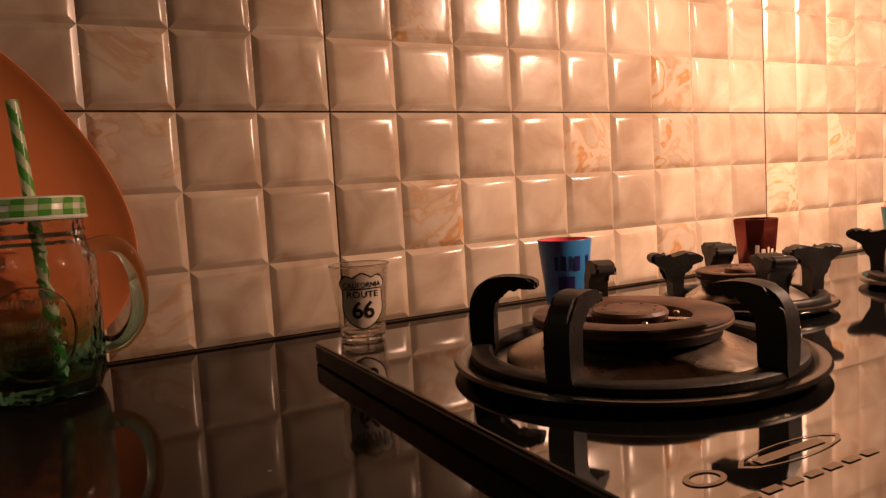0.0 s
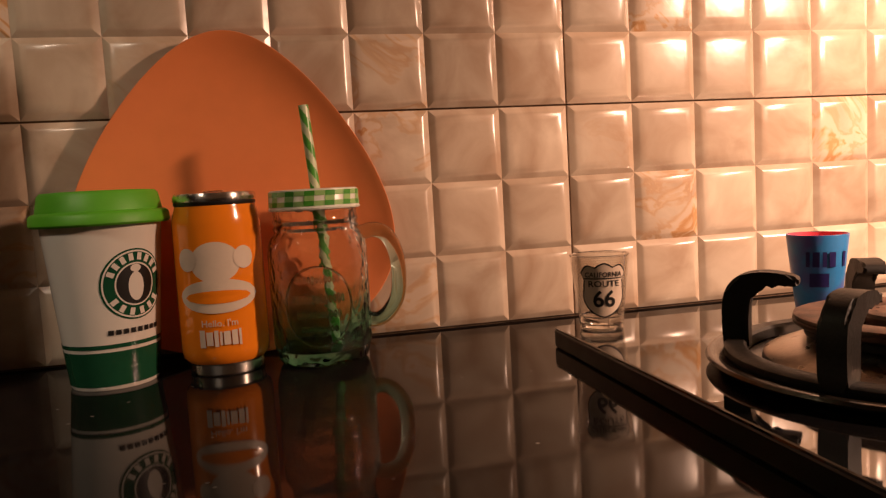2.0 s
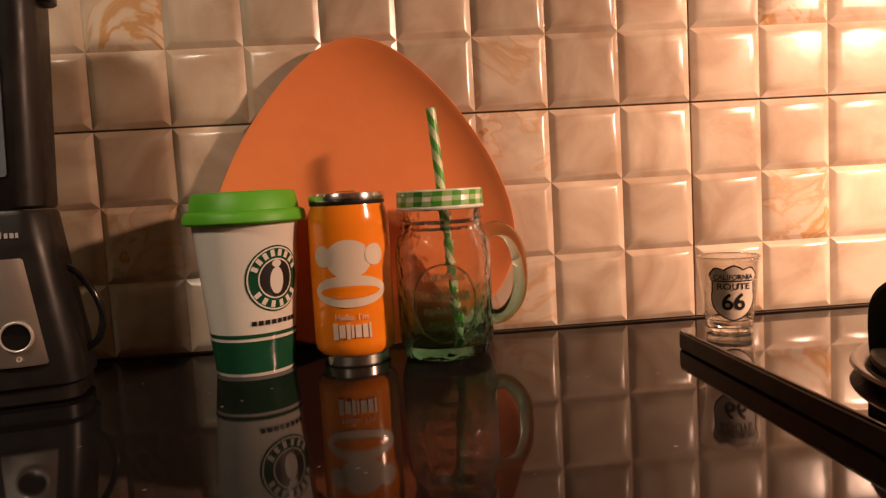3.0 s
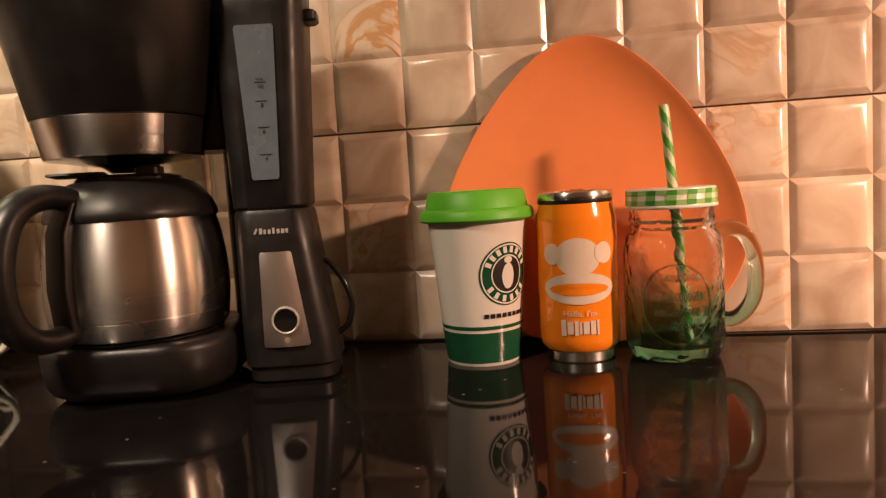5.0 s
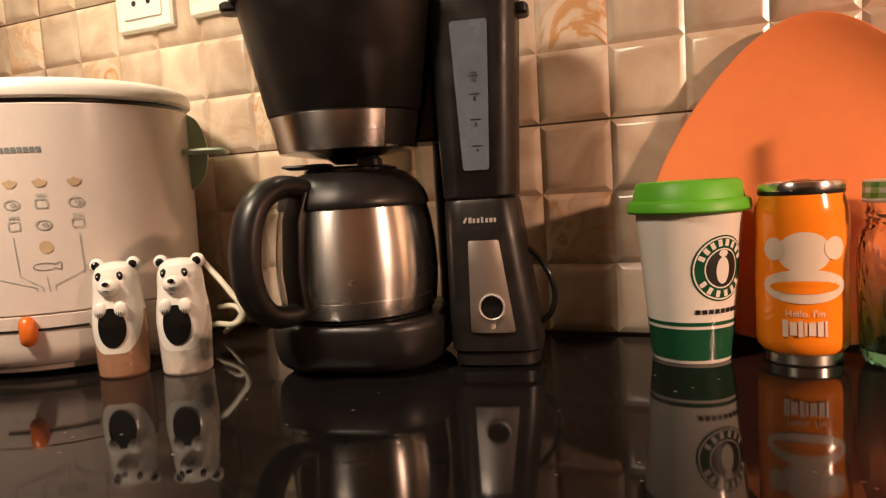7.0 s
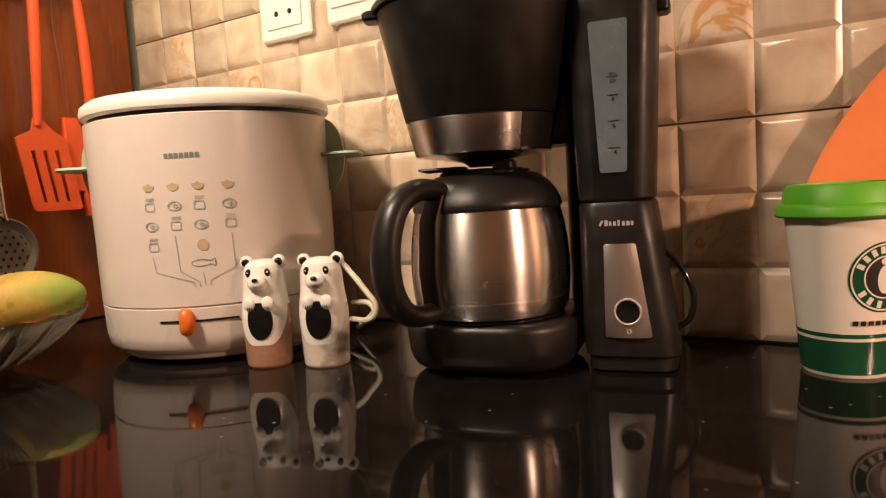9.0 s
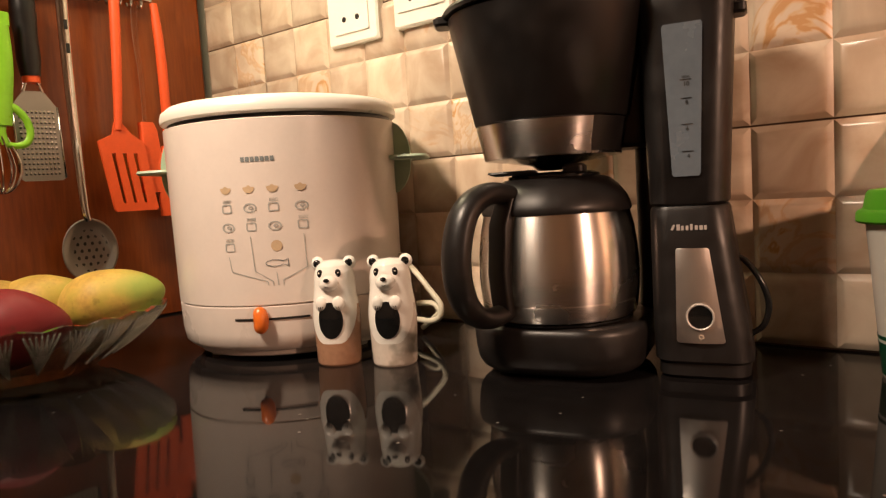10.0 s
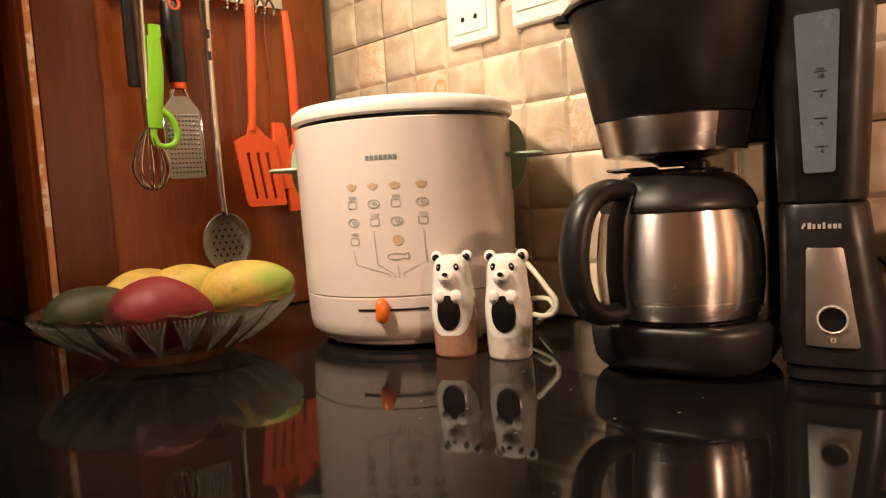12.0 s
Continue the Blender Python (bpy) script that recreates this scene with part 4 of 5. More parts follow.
# ---- coffee cup with silicone lid ----
def coffee_cup(x, y):
    th = thing("coffee_cup", pose(x, y, 0), "tall white ceramic coffee cup with a dark green foot and band", "cup")
    prof = [(0.0298, 0.0), (0.0306, 0.0015), (0.0338, 0.034), (0.0412, 0.119), (0.0412, 0.122)]
    part("cup_body", lathe([(0, 0.001)] + prof + [(0.0385, 0.122), (0.030, 0.006), (0, 0.006)], 64), M_CUP, th)

    def ring(v0, v1, material, name):
        n = 64
        bm = bmesh.new()
        rows = []
        for v in (v0, (v0 + v1) / 2, v1):
            r = radius_at(prof, v) + 0.0004
            rows.append([bm.verts.new((r * math.cos(2 * math.pi * i / n), r * math.sin(2 * math.pi * i / n), v)) for i in range(n)])
        for a, b in zip(rows, rows[1:]):
            for i in range(n):
                bm.faces.new((a[i], a[(i + 1) % n], b[(i + 1) % n], b[i]))
        part(name, bm, material, th)
    ring(0.0030, 0.0280, M_CUP_GREEN, "green_foot_print")
    ring(0.0305, 0.0335, M_CUP_GREEN, "green_band_print")
    az = -47
    pl, pl2, pl3 = (on_round(prof, az, o) for o in (0.0004, 0.0007, 0.0010))
    badge = part("badge", patch(pl, ellipse(0.0248, 0.0255), 0, 0.0750, 6, 56), M_CUP_GREEN, th, "round green printed badge, plain")
    part("badge_line", patch(pl2, ellipse(0.0236, 0.0243), 0, 0.0750, 1, 56, 0.95), M_CUP, badge)
    part("badge_line", patch(pl2, ellipse(0.0150, 0.0155), 0, 0.0750, 1, 56, 0.93), M_CUP, badge)
    part("badge_core", patch(pl2, ellipse(0.0138, 0.0143), 0, 0.0750, 5, 40), M_INK, badge)
    part("badge_figure", patch(pl3, ellipse(0.0058, 0.0105), 0, 0.0735, 3, 30), M_CUP, badge)
    part("badge_figure", patch(pl3, ellipse(0.0040, 0.0028), 0, 0.0865, 2, 20), M_CUP, badge)
    for k, (a0, a1, n) in enumerate(((165, 15, 8), (205, 335, 6))):
        for i in range(n):
            a = radians(a0 + (a1 - a0) * (i + 0.5) / n)
            cu, cv = 0.0193 * math.cos(a), 0.0750 + 0.0198 * math.sin(a)
            du, dv = math.cos(a), math.sin(a)
            part("badge_bar", stroke(pl3, [(cu - du * 0.0026, cv - dv * 0.0026), (cu + du * 0.0026, cv + dv * 0.0026)], 0.0034), M_CUP, badge)
    for i in range(8):
        part("printed_bar", bar(pl2, -0.0205 + i * 0.0051, 0.0400, -0.0205 + i * 0.0051 + 0.0037, 0.0436, 1), M_INK, th)
    part("lid", lathe([(0.0400, 0.1185), (0.0462, 0.1180), (0.0476, 0.1195), (0.0472, 0.1255), (0.0455, 0.1275), (0.0428, 0.1282), (0.0405, 0.1400), (0.0385, 0.1422), (0.0340, 0.1425), (0.0330, 0.1390), (0, 0.1385), (0, 0.123), (0.0400, 0.123)], 64), M_SILICONE, th, "bright lime green silicone lid")


coffee_cup(-0.399, 0.532)


# ---- coffee maker ----
def coffee_maker():
    th = thing("coffee_maker", pose(-0.614, 0.481, 0, 0, 0, 12), "black filter coffee maker with a steel thermos jug and steel trim", "coffee maker")
    cx, cy = -0.055, -0.008                      # axis of jug and funnel
    # platform under the jug
    plat = lambda z, e: (z, rrect(cx + 0.002, 0.006, 0.0755 - e, 0.0775 - e, 0.052 - e, 10))
    part("platform", loft([plat(0.0040, 0.012), plat(0.0075, 0.0065), plat(0.0130, 0.0030), plat(0.0240, 0.0010), plat(0.0380, 0.0), plat(0.0425, 0.0012), plat(0.0445, 0.0040), plat(0.0450, 0.0080)]), M_BLACK, th)
    part("warming_plate", lathe([(0, 0.0452), (0.060, 0.0452), (0.0625, 0.0460), (0.0625, 0.0475), (0.0595, 0.0480), (0, 0.0478)], 56), M_BLACK_GLOSS, th, "", pose(cx, cy, 0))
    for u, v, h in ((-0.095, -0.025, 0.0046), (-0.020, -0.025, 0.0046), (-0.095, 0.055, 0.0046)):
        part("foot", lathe([(0, 0), (0.008, 0), (0.008, h), (0, h)], 16), M_BLACK, th, "", pose(u, v, 0))

    # tower: a flaring foot under a water tank beside the jug, drawn at full size and set forward at 0.94 of it
    c = Vector((0.124, -0.591, 0.156))
    fwd = Matrix.Translation(c) @ Matrix.Scale(0.94, 4) @ Matrix.Translation(-c)
    def sec(z, x0, x1, front, r=0.017, e=0.0):
        back = 0.072
        return (z, rrect((x0 + x1) / 2, (front + back) / 2, (x1 - x0) / 2 - e, (back - front) / 2 - e, r, 8))
    part("tower_foot", loft([sec(0.0030, 0.0215, 0.1010, 0.0010, e=0.003), sec(0.0060, 0.0212, 0.1012, 0.0002, e=0.0005), sec(0.0300, 0.0208, 0.0985, 0.0002), sec(0.0650, 0.0205, 0.0935, 0.0018), sec(0.1000, 0.0203, 0.0885, 0.0036), sec(0.1330, 0.0202, 0.0842, 0.0055), sec(0.1362, 0.0202, 0.0838, 0.0057, e=0.0012)]), M_BLACK, th, "", fwd)
    # added black block fills the shaded gap under the raised tower
    part("base_gap_fill", slab(0.0648, -0.001, 0.0345, 0.0305, 0.0008, 0.0140, 0.014, 0.002), M_BLACK, th)
    part("water_tank", loft([sec(0.1370, 0.0202, 0.0836, 0.0060, e=0.0016), sec(0.1392, 0.0200, 0.0836, 0.0058), sec(0.2300, 0.0172, 0.0878, 0.0048), sec(0.3000, 0.0150, 0.0915, 0.0040), sec(0.3240, 0.0145, 0.0925, 0.0038), sec(0.3280, 0.0145, 0.0925, 0.0038, e=0.003)]), M_BLACK, th, "", fwd)
    part("back_column", slab(0.0290, 0.0520, 0.0230, 0.0185, 0.0440, 0.3000, 0.012, 0.003), M_BLACK, th)
    part("funnel_bridge", slab(0.0060, 0.0300, 0.0200, 0.0330, 0.1880, 0.3000, 0.012, 0.003), M_BLACK, th)
    # sloping faces of the foot and the tank
    foot = lambda u, v, o=0.0006: (u, 0.0002 + max(0.0, v - 0.030) * 0.0053 / 0.103 - o, v)
    tank = lambda u, v, o=0.0006: (u, 0.0058 - (v - 0.139) * 0.0018 / 0.161 - o, v)

    def panel(place, pts, depth, material, name, label=""):
        bm = bmesh.new()
        a = [bm.verts.new(place(u, v, depth)) for u, v in pts]
        b = [bm.verts.new(place(u, v, -0.002)) for u, v in pts]
        bm.faces.new(a)
        for i in range(len(pts)):
            bm.faces.new((a[i], a[(i + 1) % len(pts)], b[(i + 1) % len(pts)], b[i]))
        return part(name, bm, material, th, label, fwd)
    bm = bmesh.new()
    rows = []
    for v in (0.0225, 0.0240, 0.040, 0.060, 0.080, 0.1000, 0.1015):
        s = (v - 0.0225) / 0.079
        u0, u1 = 0.0412 + 0.0008 * s, 0.0796 - 0.0114 * s
        rim = 0.0015 if v in (0.0225, 0.1015) else 0.0
        edge = [(u0 + rim, -0.002), (u0 + rim, 0.0010)] + [(u0 + rim + (u1 - u0 - 2 * rim) * i / 12, 0.0010 + 0.0024 * (1 - (2 * i / 12 - 1) ** 2)) for i in range(1, 12)] + [(u1 - rim, 0.0010), (u1 - rim, -0.002)]
        rows.append([bm.verts.new(foot(u, v, d)) for u, d in edge])
    for a, b in zip(rows, rows[1:]):
        for i in range(len(a) - 1):
            bm.faces.new((a[i], a[i + 1], b[i + 1], b[i]))
    sw = part("switch_plate", bm, M_PANEL, th, "scuffed brushed steel switch plate", fwd)
    tilt = pose(0.0606, -0.0026, 0.0448, 87.0, 0, 0)
    part("switch_bezel", lathe([(0.0096, -0.001), (0.0112, -0.001), (0.0114, 0.0012), (0.0106, 0.0022), (0.0097, 0.0018)], 40, closed=True), M_SILVER, sw, "silver ring round the button", tilt)
    part("switch_button", lathe([(0.0097, -0.001), (0.0095, 0.0010), (0.0070, 0.0004), (0, -0.0002)], 36), M_BLACK_GLOSS, sw, "glossy black button", tilt)
    part("switch_mark", patch(lambda u, v: foot(u, v, 0.0038), ellipse(0.0020, 0.0020), 0.0610, 0.0282, 1, 20, 0.65), M_CREAM_PRINT, sw)
    gauge = panel(tank, [(0.0428, 0.1610), (0.0622, 0.1610), (0.0638, 0.1630), (0.0684, 0.2830), (0.0670, 0.2850), (0.0382, 0.2850), (0.0366, 0.2830), (0.0414, 0.1630)], 0.0016, M_WINDOW, "water_gauge", "grey water level window")
    for v, txt in ((0.1810, "4"), (0.2030, "6"), (0.2240, "8"), (0.2390, "10")):
        part("gauge_line", bar(lambda u, w: tank(u, w, 0.0021), 0.0500, v, 0.0590, v + 0.0007, 1), M_INK, gauge)
        part("gauge_number", lettering(txt, 0.0034, lambda u, w: tank(u, w, 0.0021), 0.0548, v - 0.0034), M_INK, gauge)
    part("gauge_word", lettering("max", 0.0026, lambda u, w: tank(u, w, 0.0021), 0.0545, 0.2420), M_INK, gauge)
    for i, w in enumerate((0.0034, 0.0026, 0.0028, 0.0024, 0.0030, 0.0034, 0.0026)):
        u = 0.0435 + 0.0036 * i
        part("printed_bar", bar(lambda p, q: foot(p, q, 0.0012), u, 0.1165, u + w * 0.8, 0.1202 + 0.0012 * (i in (0, 3)), 1), M_FADED_WHITE, th, "", fwd)
    part("printed_bar", stroke(lambda p, q: foot(p, q, 0.0012), [(0.0395, 0.1168), (0.0418, 0.1212)], 0.0018), M_FADED_WHITE, th, "", fwd)
    # funnel with its steel band and lid
    at = pose(cx, cy, 0)
    part("filter_funnel", lathe([(0, 0.2138), (0.0650, 0.2138), (0.0662, 0.2150), (0.0850, 0.3040), (0.0840, 0.3050), (0, 0.3050)], 64), M_BLACK, th, "", at)
    prof, bm, rows = [(0.0575, 0.1845), (0.0588, 0.1840), (0.0594, 0.1850), (0.0652, 0.2125), (0.0640, 0.2135), (0.0620, 0.2130)], bmesh.new(), []
    for a in np.linspace(radians(-230), radians(-44), 72):
        rows.append([bm.verts.new((r * math.cos(a), r * math.sin(a), z)) for r, z in prof])
    for a, b in zip(rows, rows[1:]):
        for i in range(len(prof)):
            bm.faces.new((a[i], a[(i + 1) % len(prof)], b[(i + 1) % len(prof)], b[i]))
    bm.faces.new(rows[0])
    bm.faces.new(rows[-1][::-1])
    part("steel_band", bm, M_STEEL, th, "brushed steel band", at)
    part("funnel_skirt", lathe([(0.0560, 0.1850), (0.0580, 0.1850), (0.0640, 0.2130), (0.0600, 0.2130)], 64, closed=True), M_BLACK, th, "", at)
    part("funnel_base", lathe([(0, 0.1730), (0.0130, 0.1730), (0.0190, 0.1775), (0.0420, 0.1815), (0.0585, 0.1838), (0.0580, 0.188), (0, 0.188)], 48), M_BLACK_GLOSS, th, "", at)
    lid = part("funnel_lid", lathe([(0.080, 0.3052), (0.0880, 0.3060), (0.0895, 0.3085), (0.0880, 0.3110), (0.080, 0.3135), (0.050, 0.3190), (0, 0.3210)], 64), M_BLACK, th, "", at)
    bm = slab(-0.088, 0, 0.009, 0.012, 0.3010, 0.3090, 0.005, 0.002)
    part("lid_lip", bm, M_BLACK, lid, "", pose(0, 0, 0, 0, 0, 20))
    part("tank_lid", loft([sec(0.3285, 0.0140, 0.0930, 0.0030), sec(0.3345, 0.0135, 0.0935, 0.0025), sec(0.3400, 0.0200, 0.0870, 0.0090)]), M_BLACK, th, "", fwd)
    part("tank_grip", slab(0.0930, 0.032, 0.0080, 0.012, 0.2900, 0.3000, 0.004, 0.002), M_BLACK, th, "", fwd)
    # jug
    jug = part("jug", lathe([(0, 0.0482), (0.0600, 0.0482), (0.0645, 0.0495), (0.0668, 0.0540), (0.0678, 0.0625), (0.0672, 0.0629), (0.0672, 0.0637), (0.0681, 0.0641), (0.0692, 0.0760), (0.0694, 0.0880), (0.0684, 0.1060), (0.0662, 0.1230), (0.0632, 0.1365), (0, 0.1365)], 72), M_STEEL, th, "brushed steel thermos jug", at)
    part("jug_collar", lathe([(0, 0.1367), (0.0640, 0.1367), (0.0648, 0.1385), (0.0640, 0.1430), (0.0610, 0.1500), (0.0550, 0.1580), (0.0480, 0.1640), (0.0420, 0.1665), (0, 0.1665)], 64), M_BLACK, jug, "black plastic collar")
    part("jug_lid", lathe([(0, 0.1667), (0.0400, 0.1667), (0.0395, 0.1690), (0.0330, 0.1712), (0, 0.1718)], 48), M_BLACK_GLOSS, jug)
    part("lid_lever", loft([(0.1700, rrect(-0.026, -0.026, 0.017, 0.009, 0.006)), (0.1722, rrect(-0.028, -0.028, 0.021, 0.010, 0.006)), (0.1738, rrect(-0.029, -0.028, 0.020, 0.009, 0.006))]), M_BLACK, jug)
    part("lid_lever", slab(0.024, -0.022, 0.009, 0.009, 0.1685, 0.1770, 0.004, 0.002), M_BLACK, jug)
    # handle: a flat-oval loop towards the room
    h = [(0.046, 0.150), (0.062, 0.1555), (0.080, 0.1560), (0.097, 0.1490), (0.108, 0.1350), (0.1145, 0.1120), (0.1145, 0.0900), (0.109, 0.0720), (0.098, 0.0600), (0.083, 0.0555), (0.066, 0.0575)]
    pts = curve([(u, 0, v) for u, v in h], 6)
    turn = pose(0, 0, 0, 0, 0, -117)
    bm = tube(pts, [0.0078 + 0.0026 * math.sin(math.pi * i / (len(pts) - 1)) for i in range(len(pts))], 16)
    for v in bm.verts:
        v.co.y *= 1.35
    part("handle", bm, M_BLACK, jug, "thick black loop handle", turn)
    part("handle_bracket", loft([(0.0555, rrect(0.0655, 0, 0.006, 0.0105, 0.003)), (0.090, rrect(0.0690, 0, 0.006, 0.0105, 0.003)), (0.130, rrect(0.0655, 0, 0.006, 0.0105, 0.003)), (0.1520, rrect(0.0560, 0, 0.006, 0.0105, 0.003))]), M_BLACK, jug, "", turn)
    # mains lead looping from the tower's side
    lead = curve([(0.078, 0.040, 0.092), (0.093, 0.038, 0.088), (0.106, 0.036, 0.070), (0.112, 0.036, 0.050), (0.108, 0.036, 0.032), (0.098, 0.036, 0.024)], 8)
    part("mains_lead", tube(lead, 0.0026, 10), M_BLACK_GLOSS, th, "black rubber mains lead", fwd)


coffee_maker()


# ---- deep fryer ----
def deep_fryer():
    th = thing("deep_fryer", pose(-1.003, 0.450, 0, 0, 0, 39), "white plastic deep fryer with sage green handles and painted yellowish reflection", "deep fryer")
    prof = [(0.1165, 0.0130), (0.1215, 0.0180), (0.1235, 0.0300), (0.1248, 0.0600), (0.1262, 0.1500), (0.1275, 0.2430)]
    for a in (35, 145, 215, 325):
        t = radians(a)
        part("foot", lathe([(0, 0), (0.010, 0), (0.011, 0.0015), (0.011, 0.013), (0, 0.013)], 20), M_WHITE, th, "", pose(0.09 * math.cos(t), 0.09 * math.sin(t), 0))
    part("base", lathe([(0, 0.004), (0.104, 0.004), (0.108, 0.006), (0.110, 0.0128), (0, 0.0128)], 72), M_WHITE, th)
    part("lower_shell", lathe([(0, 0.0130)] + prof[:3] + [(0.1246, 0.0575), (0.1235, 0.0585), (0, 0.0585)], 96), M_WHITE, th)
    part("upper_shell", lathe([(0, 0.0590), (0.1236, 0.0590), (0.1249, 0.0600), (0.1262, 0.1500), (0.1275, 0.2420), (0.1262, 0.2430), (0, 0.2430)], 96), M_SHELL, th, "white plastic shell with yellowish mango reflection put into the colour")
    part("lid_seal", lathe([(0, 0.2432), (0.1225, 0.2432), (0.1232, 0.2455), (0.1225, 0.2475), (0, 0.2475)], 96), M_HOB_EDGE, th, "thin dark rubber seal")
    part("lid", lathe([(0, 0.2477), (0.1270, 0.2477), (0.1295, 0.2495), (0.1300, 0.2540), (0.1285, 0.2600), (0.1220, 0.2650), (0.1050, 0.2680), (0.0600, 0.2700), (0, 0.2710)], 96), M_LID, th, "glossy white plastic lid")
    front = on_round(prof, -90, 0.0005)
    # printed rows of plain marks
    for i in range(7):
        part("printed_bar", bar(front, -0.0195 + 0.0048 * i, 0.2005, -0.0158 + 0.0048 * i, 0.2052, 1), M_GREY_PRINT, th)
    cols = (-0.038, -0.014, 0.009, 0.036)
    for i, u in enumerate(cols):
        part("printed_mark", patch(front, lambda a: 0.0058 * (1.0 if math.sin(a) < 0.2 else 0.35), u, 0.1760, 2, 20), M_TAN_PRINT, th, "small tan printed mark")
    for r, v in enumerate((0.1560, 0.1375, 0.1180)):
        for i, u in enumerate(cols):
            if r == 2 and i in (1, 3):
                continue
            if r == 2 and i == 2:
                part("printed_mark", patch(front, ellipse(0.0055, 0.0055), u, v, 2, 20), M_TAN_PRINT, th)
                continue
            if (i + r) % 2:
                bm = patch(front, ellipse(0.0068, 0.0046), u, v, 1, 22, 0.76)
                patch(front, ellipse(0.0026, 0.0018), u + 0.001, v, 1, 14, 0.5, bm)
            else:
                bm = patch(front, box_reach(0.0052, 0.0042), u, v, 1, 24, 0.78)
                for k in (-1, 0, 1):
                    bar(front, u - 0.0040, v + 0.0068 + 0.0012 * k, u + 0.0050, v + 0.0073 + 0.0012 * k, 1, bm)
            part("printed_symbol", bm, M_FAINT_PRINT, th, "small grey outline symbol")
    part("printed_symbol", stroke(front, [(0.006 + 0.009 * math.cos(a), 0.101 + 0.0032 * math.sin(a)) for a in np.linspace(0.5, 5.8, 14)] + [(0.019, 0.0975), (0.019, 0.1045), (0.0139, 0.1025)], 0.0007), M_GREY_PRINT, th)
    for pts in (((-0.040, 0.109), (-0.038, 0.094), (-0.002, 0.083), (-0.002, 0.079)), ((-0.016, 0.128), (-0.014, 0.094), (0.003, 0.083), (0.003, 0.079)),
                ((0.007, 0.092), (0.008, 0.079)), ((0.036, 0.128), (0.037, 0.095), (0.013, 0.084), (0.013, 0.079))):
        part("printed_line", stroke(front, pts, 0.0008), M_FAINT_PRINT, th)
    slot = on_round(prof, -90, 0.0007)
    part("slider_slot", bar(slot, -0.040, 0.0445, 0.036, 0.0468, 16), M_INK, th)
    lev = part("temperature_slider", ball(0, 0, 0, 0.0085, 0.0075, 0.0135, None, 20, 14), M_LEVER, th, "orange plastic slider knob", pose(-0.012, -0.1285, 0.0455))
    for v in lev.data.vertices:
        v.co.x *= 1 - 0.22 * math.cos(v.co.z / 0.0135 * math.pi / 2 * 1.6) * (1 if v.co.x < 0 else 0.2)
    for s in (-1, 1):
        # half-round bracket and flat grip
        pts = [(0.0, -0.040)] + [(0.022 * math.cos(a), 0.040 * math.sin(a)) for a in np.linspace(-1.45, 1.45, 20)] + [(0.0, 0.040)]
        hd = part("handle", extrude(pts, -0.0035, 0.0035), M_SAGE, th, "sage green plastic handle", pose(0, 0, 0, 0, 0, -6) @ pose(s * 0.1235, 0, 0.202, 0, 0, 0 if s > 0 else 180))
        part("grip", loft([(-0.0028, rrect(0.020, 0.0, 0.020, 0.030, 0.012)), (-0.0008, rrect(0.020, 0.0, 0.022, 0.032, 0.012)), (0.0018, rrect(0.020, 0.0, 0.021, 0.031, 0.012))]), M_SAGE, hd)
    back = pose(-1.003, 0.450, 0, 0, 0, 39).inverted()
    lead = [(-0.895, 0.515, 0.092), (-0.858, 0.502, 0.070), (-0.841, 0.500, 0.054), (-0.829, 0.500, 0.040), (-0.831, 0.500, 0.027), (-0.845, 0.502, 0.021), (-0.872, 0.512, 0.019), (-0.905, 0.530, 0.012)]
    part("mains_cord", tube(curve([back @ Vector(p) for p in lead], 8), 0.0032, 10), M_CORD, th, "cream plastic mains cord")
    lead = [(-0.885, 0.530, 0.034), (-0.856, 0.520, 0.037), (-0.846, 0.518, 0.031), (-0.850, 0.520, 0.024), (-0.880, 0.530, 0.006)]
    part("mains_cord", tube(curve([back @ Vector(p) for p in lead], 8), 0.0030, 10), M_CORD, th, "cream plastic mains cord")


deep_fryer()


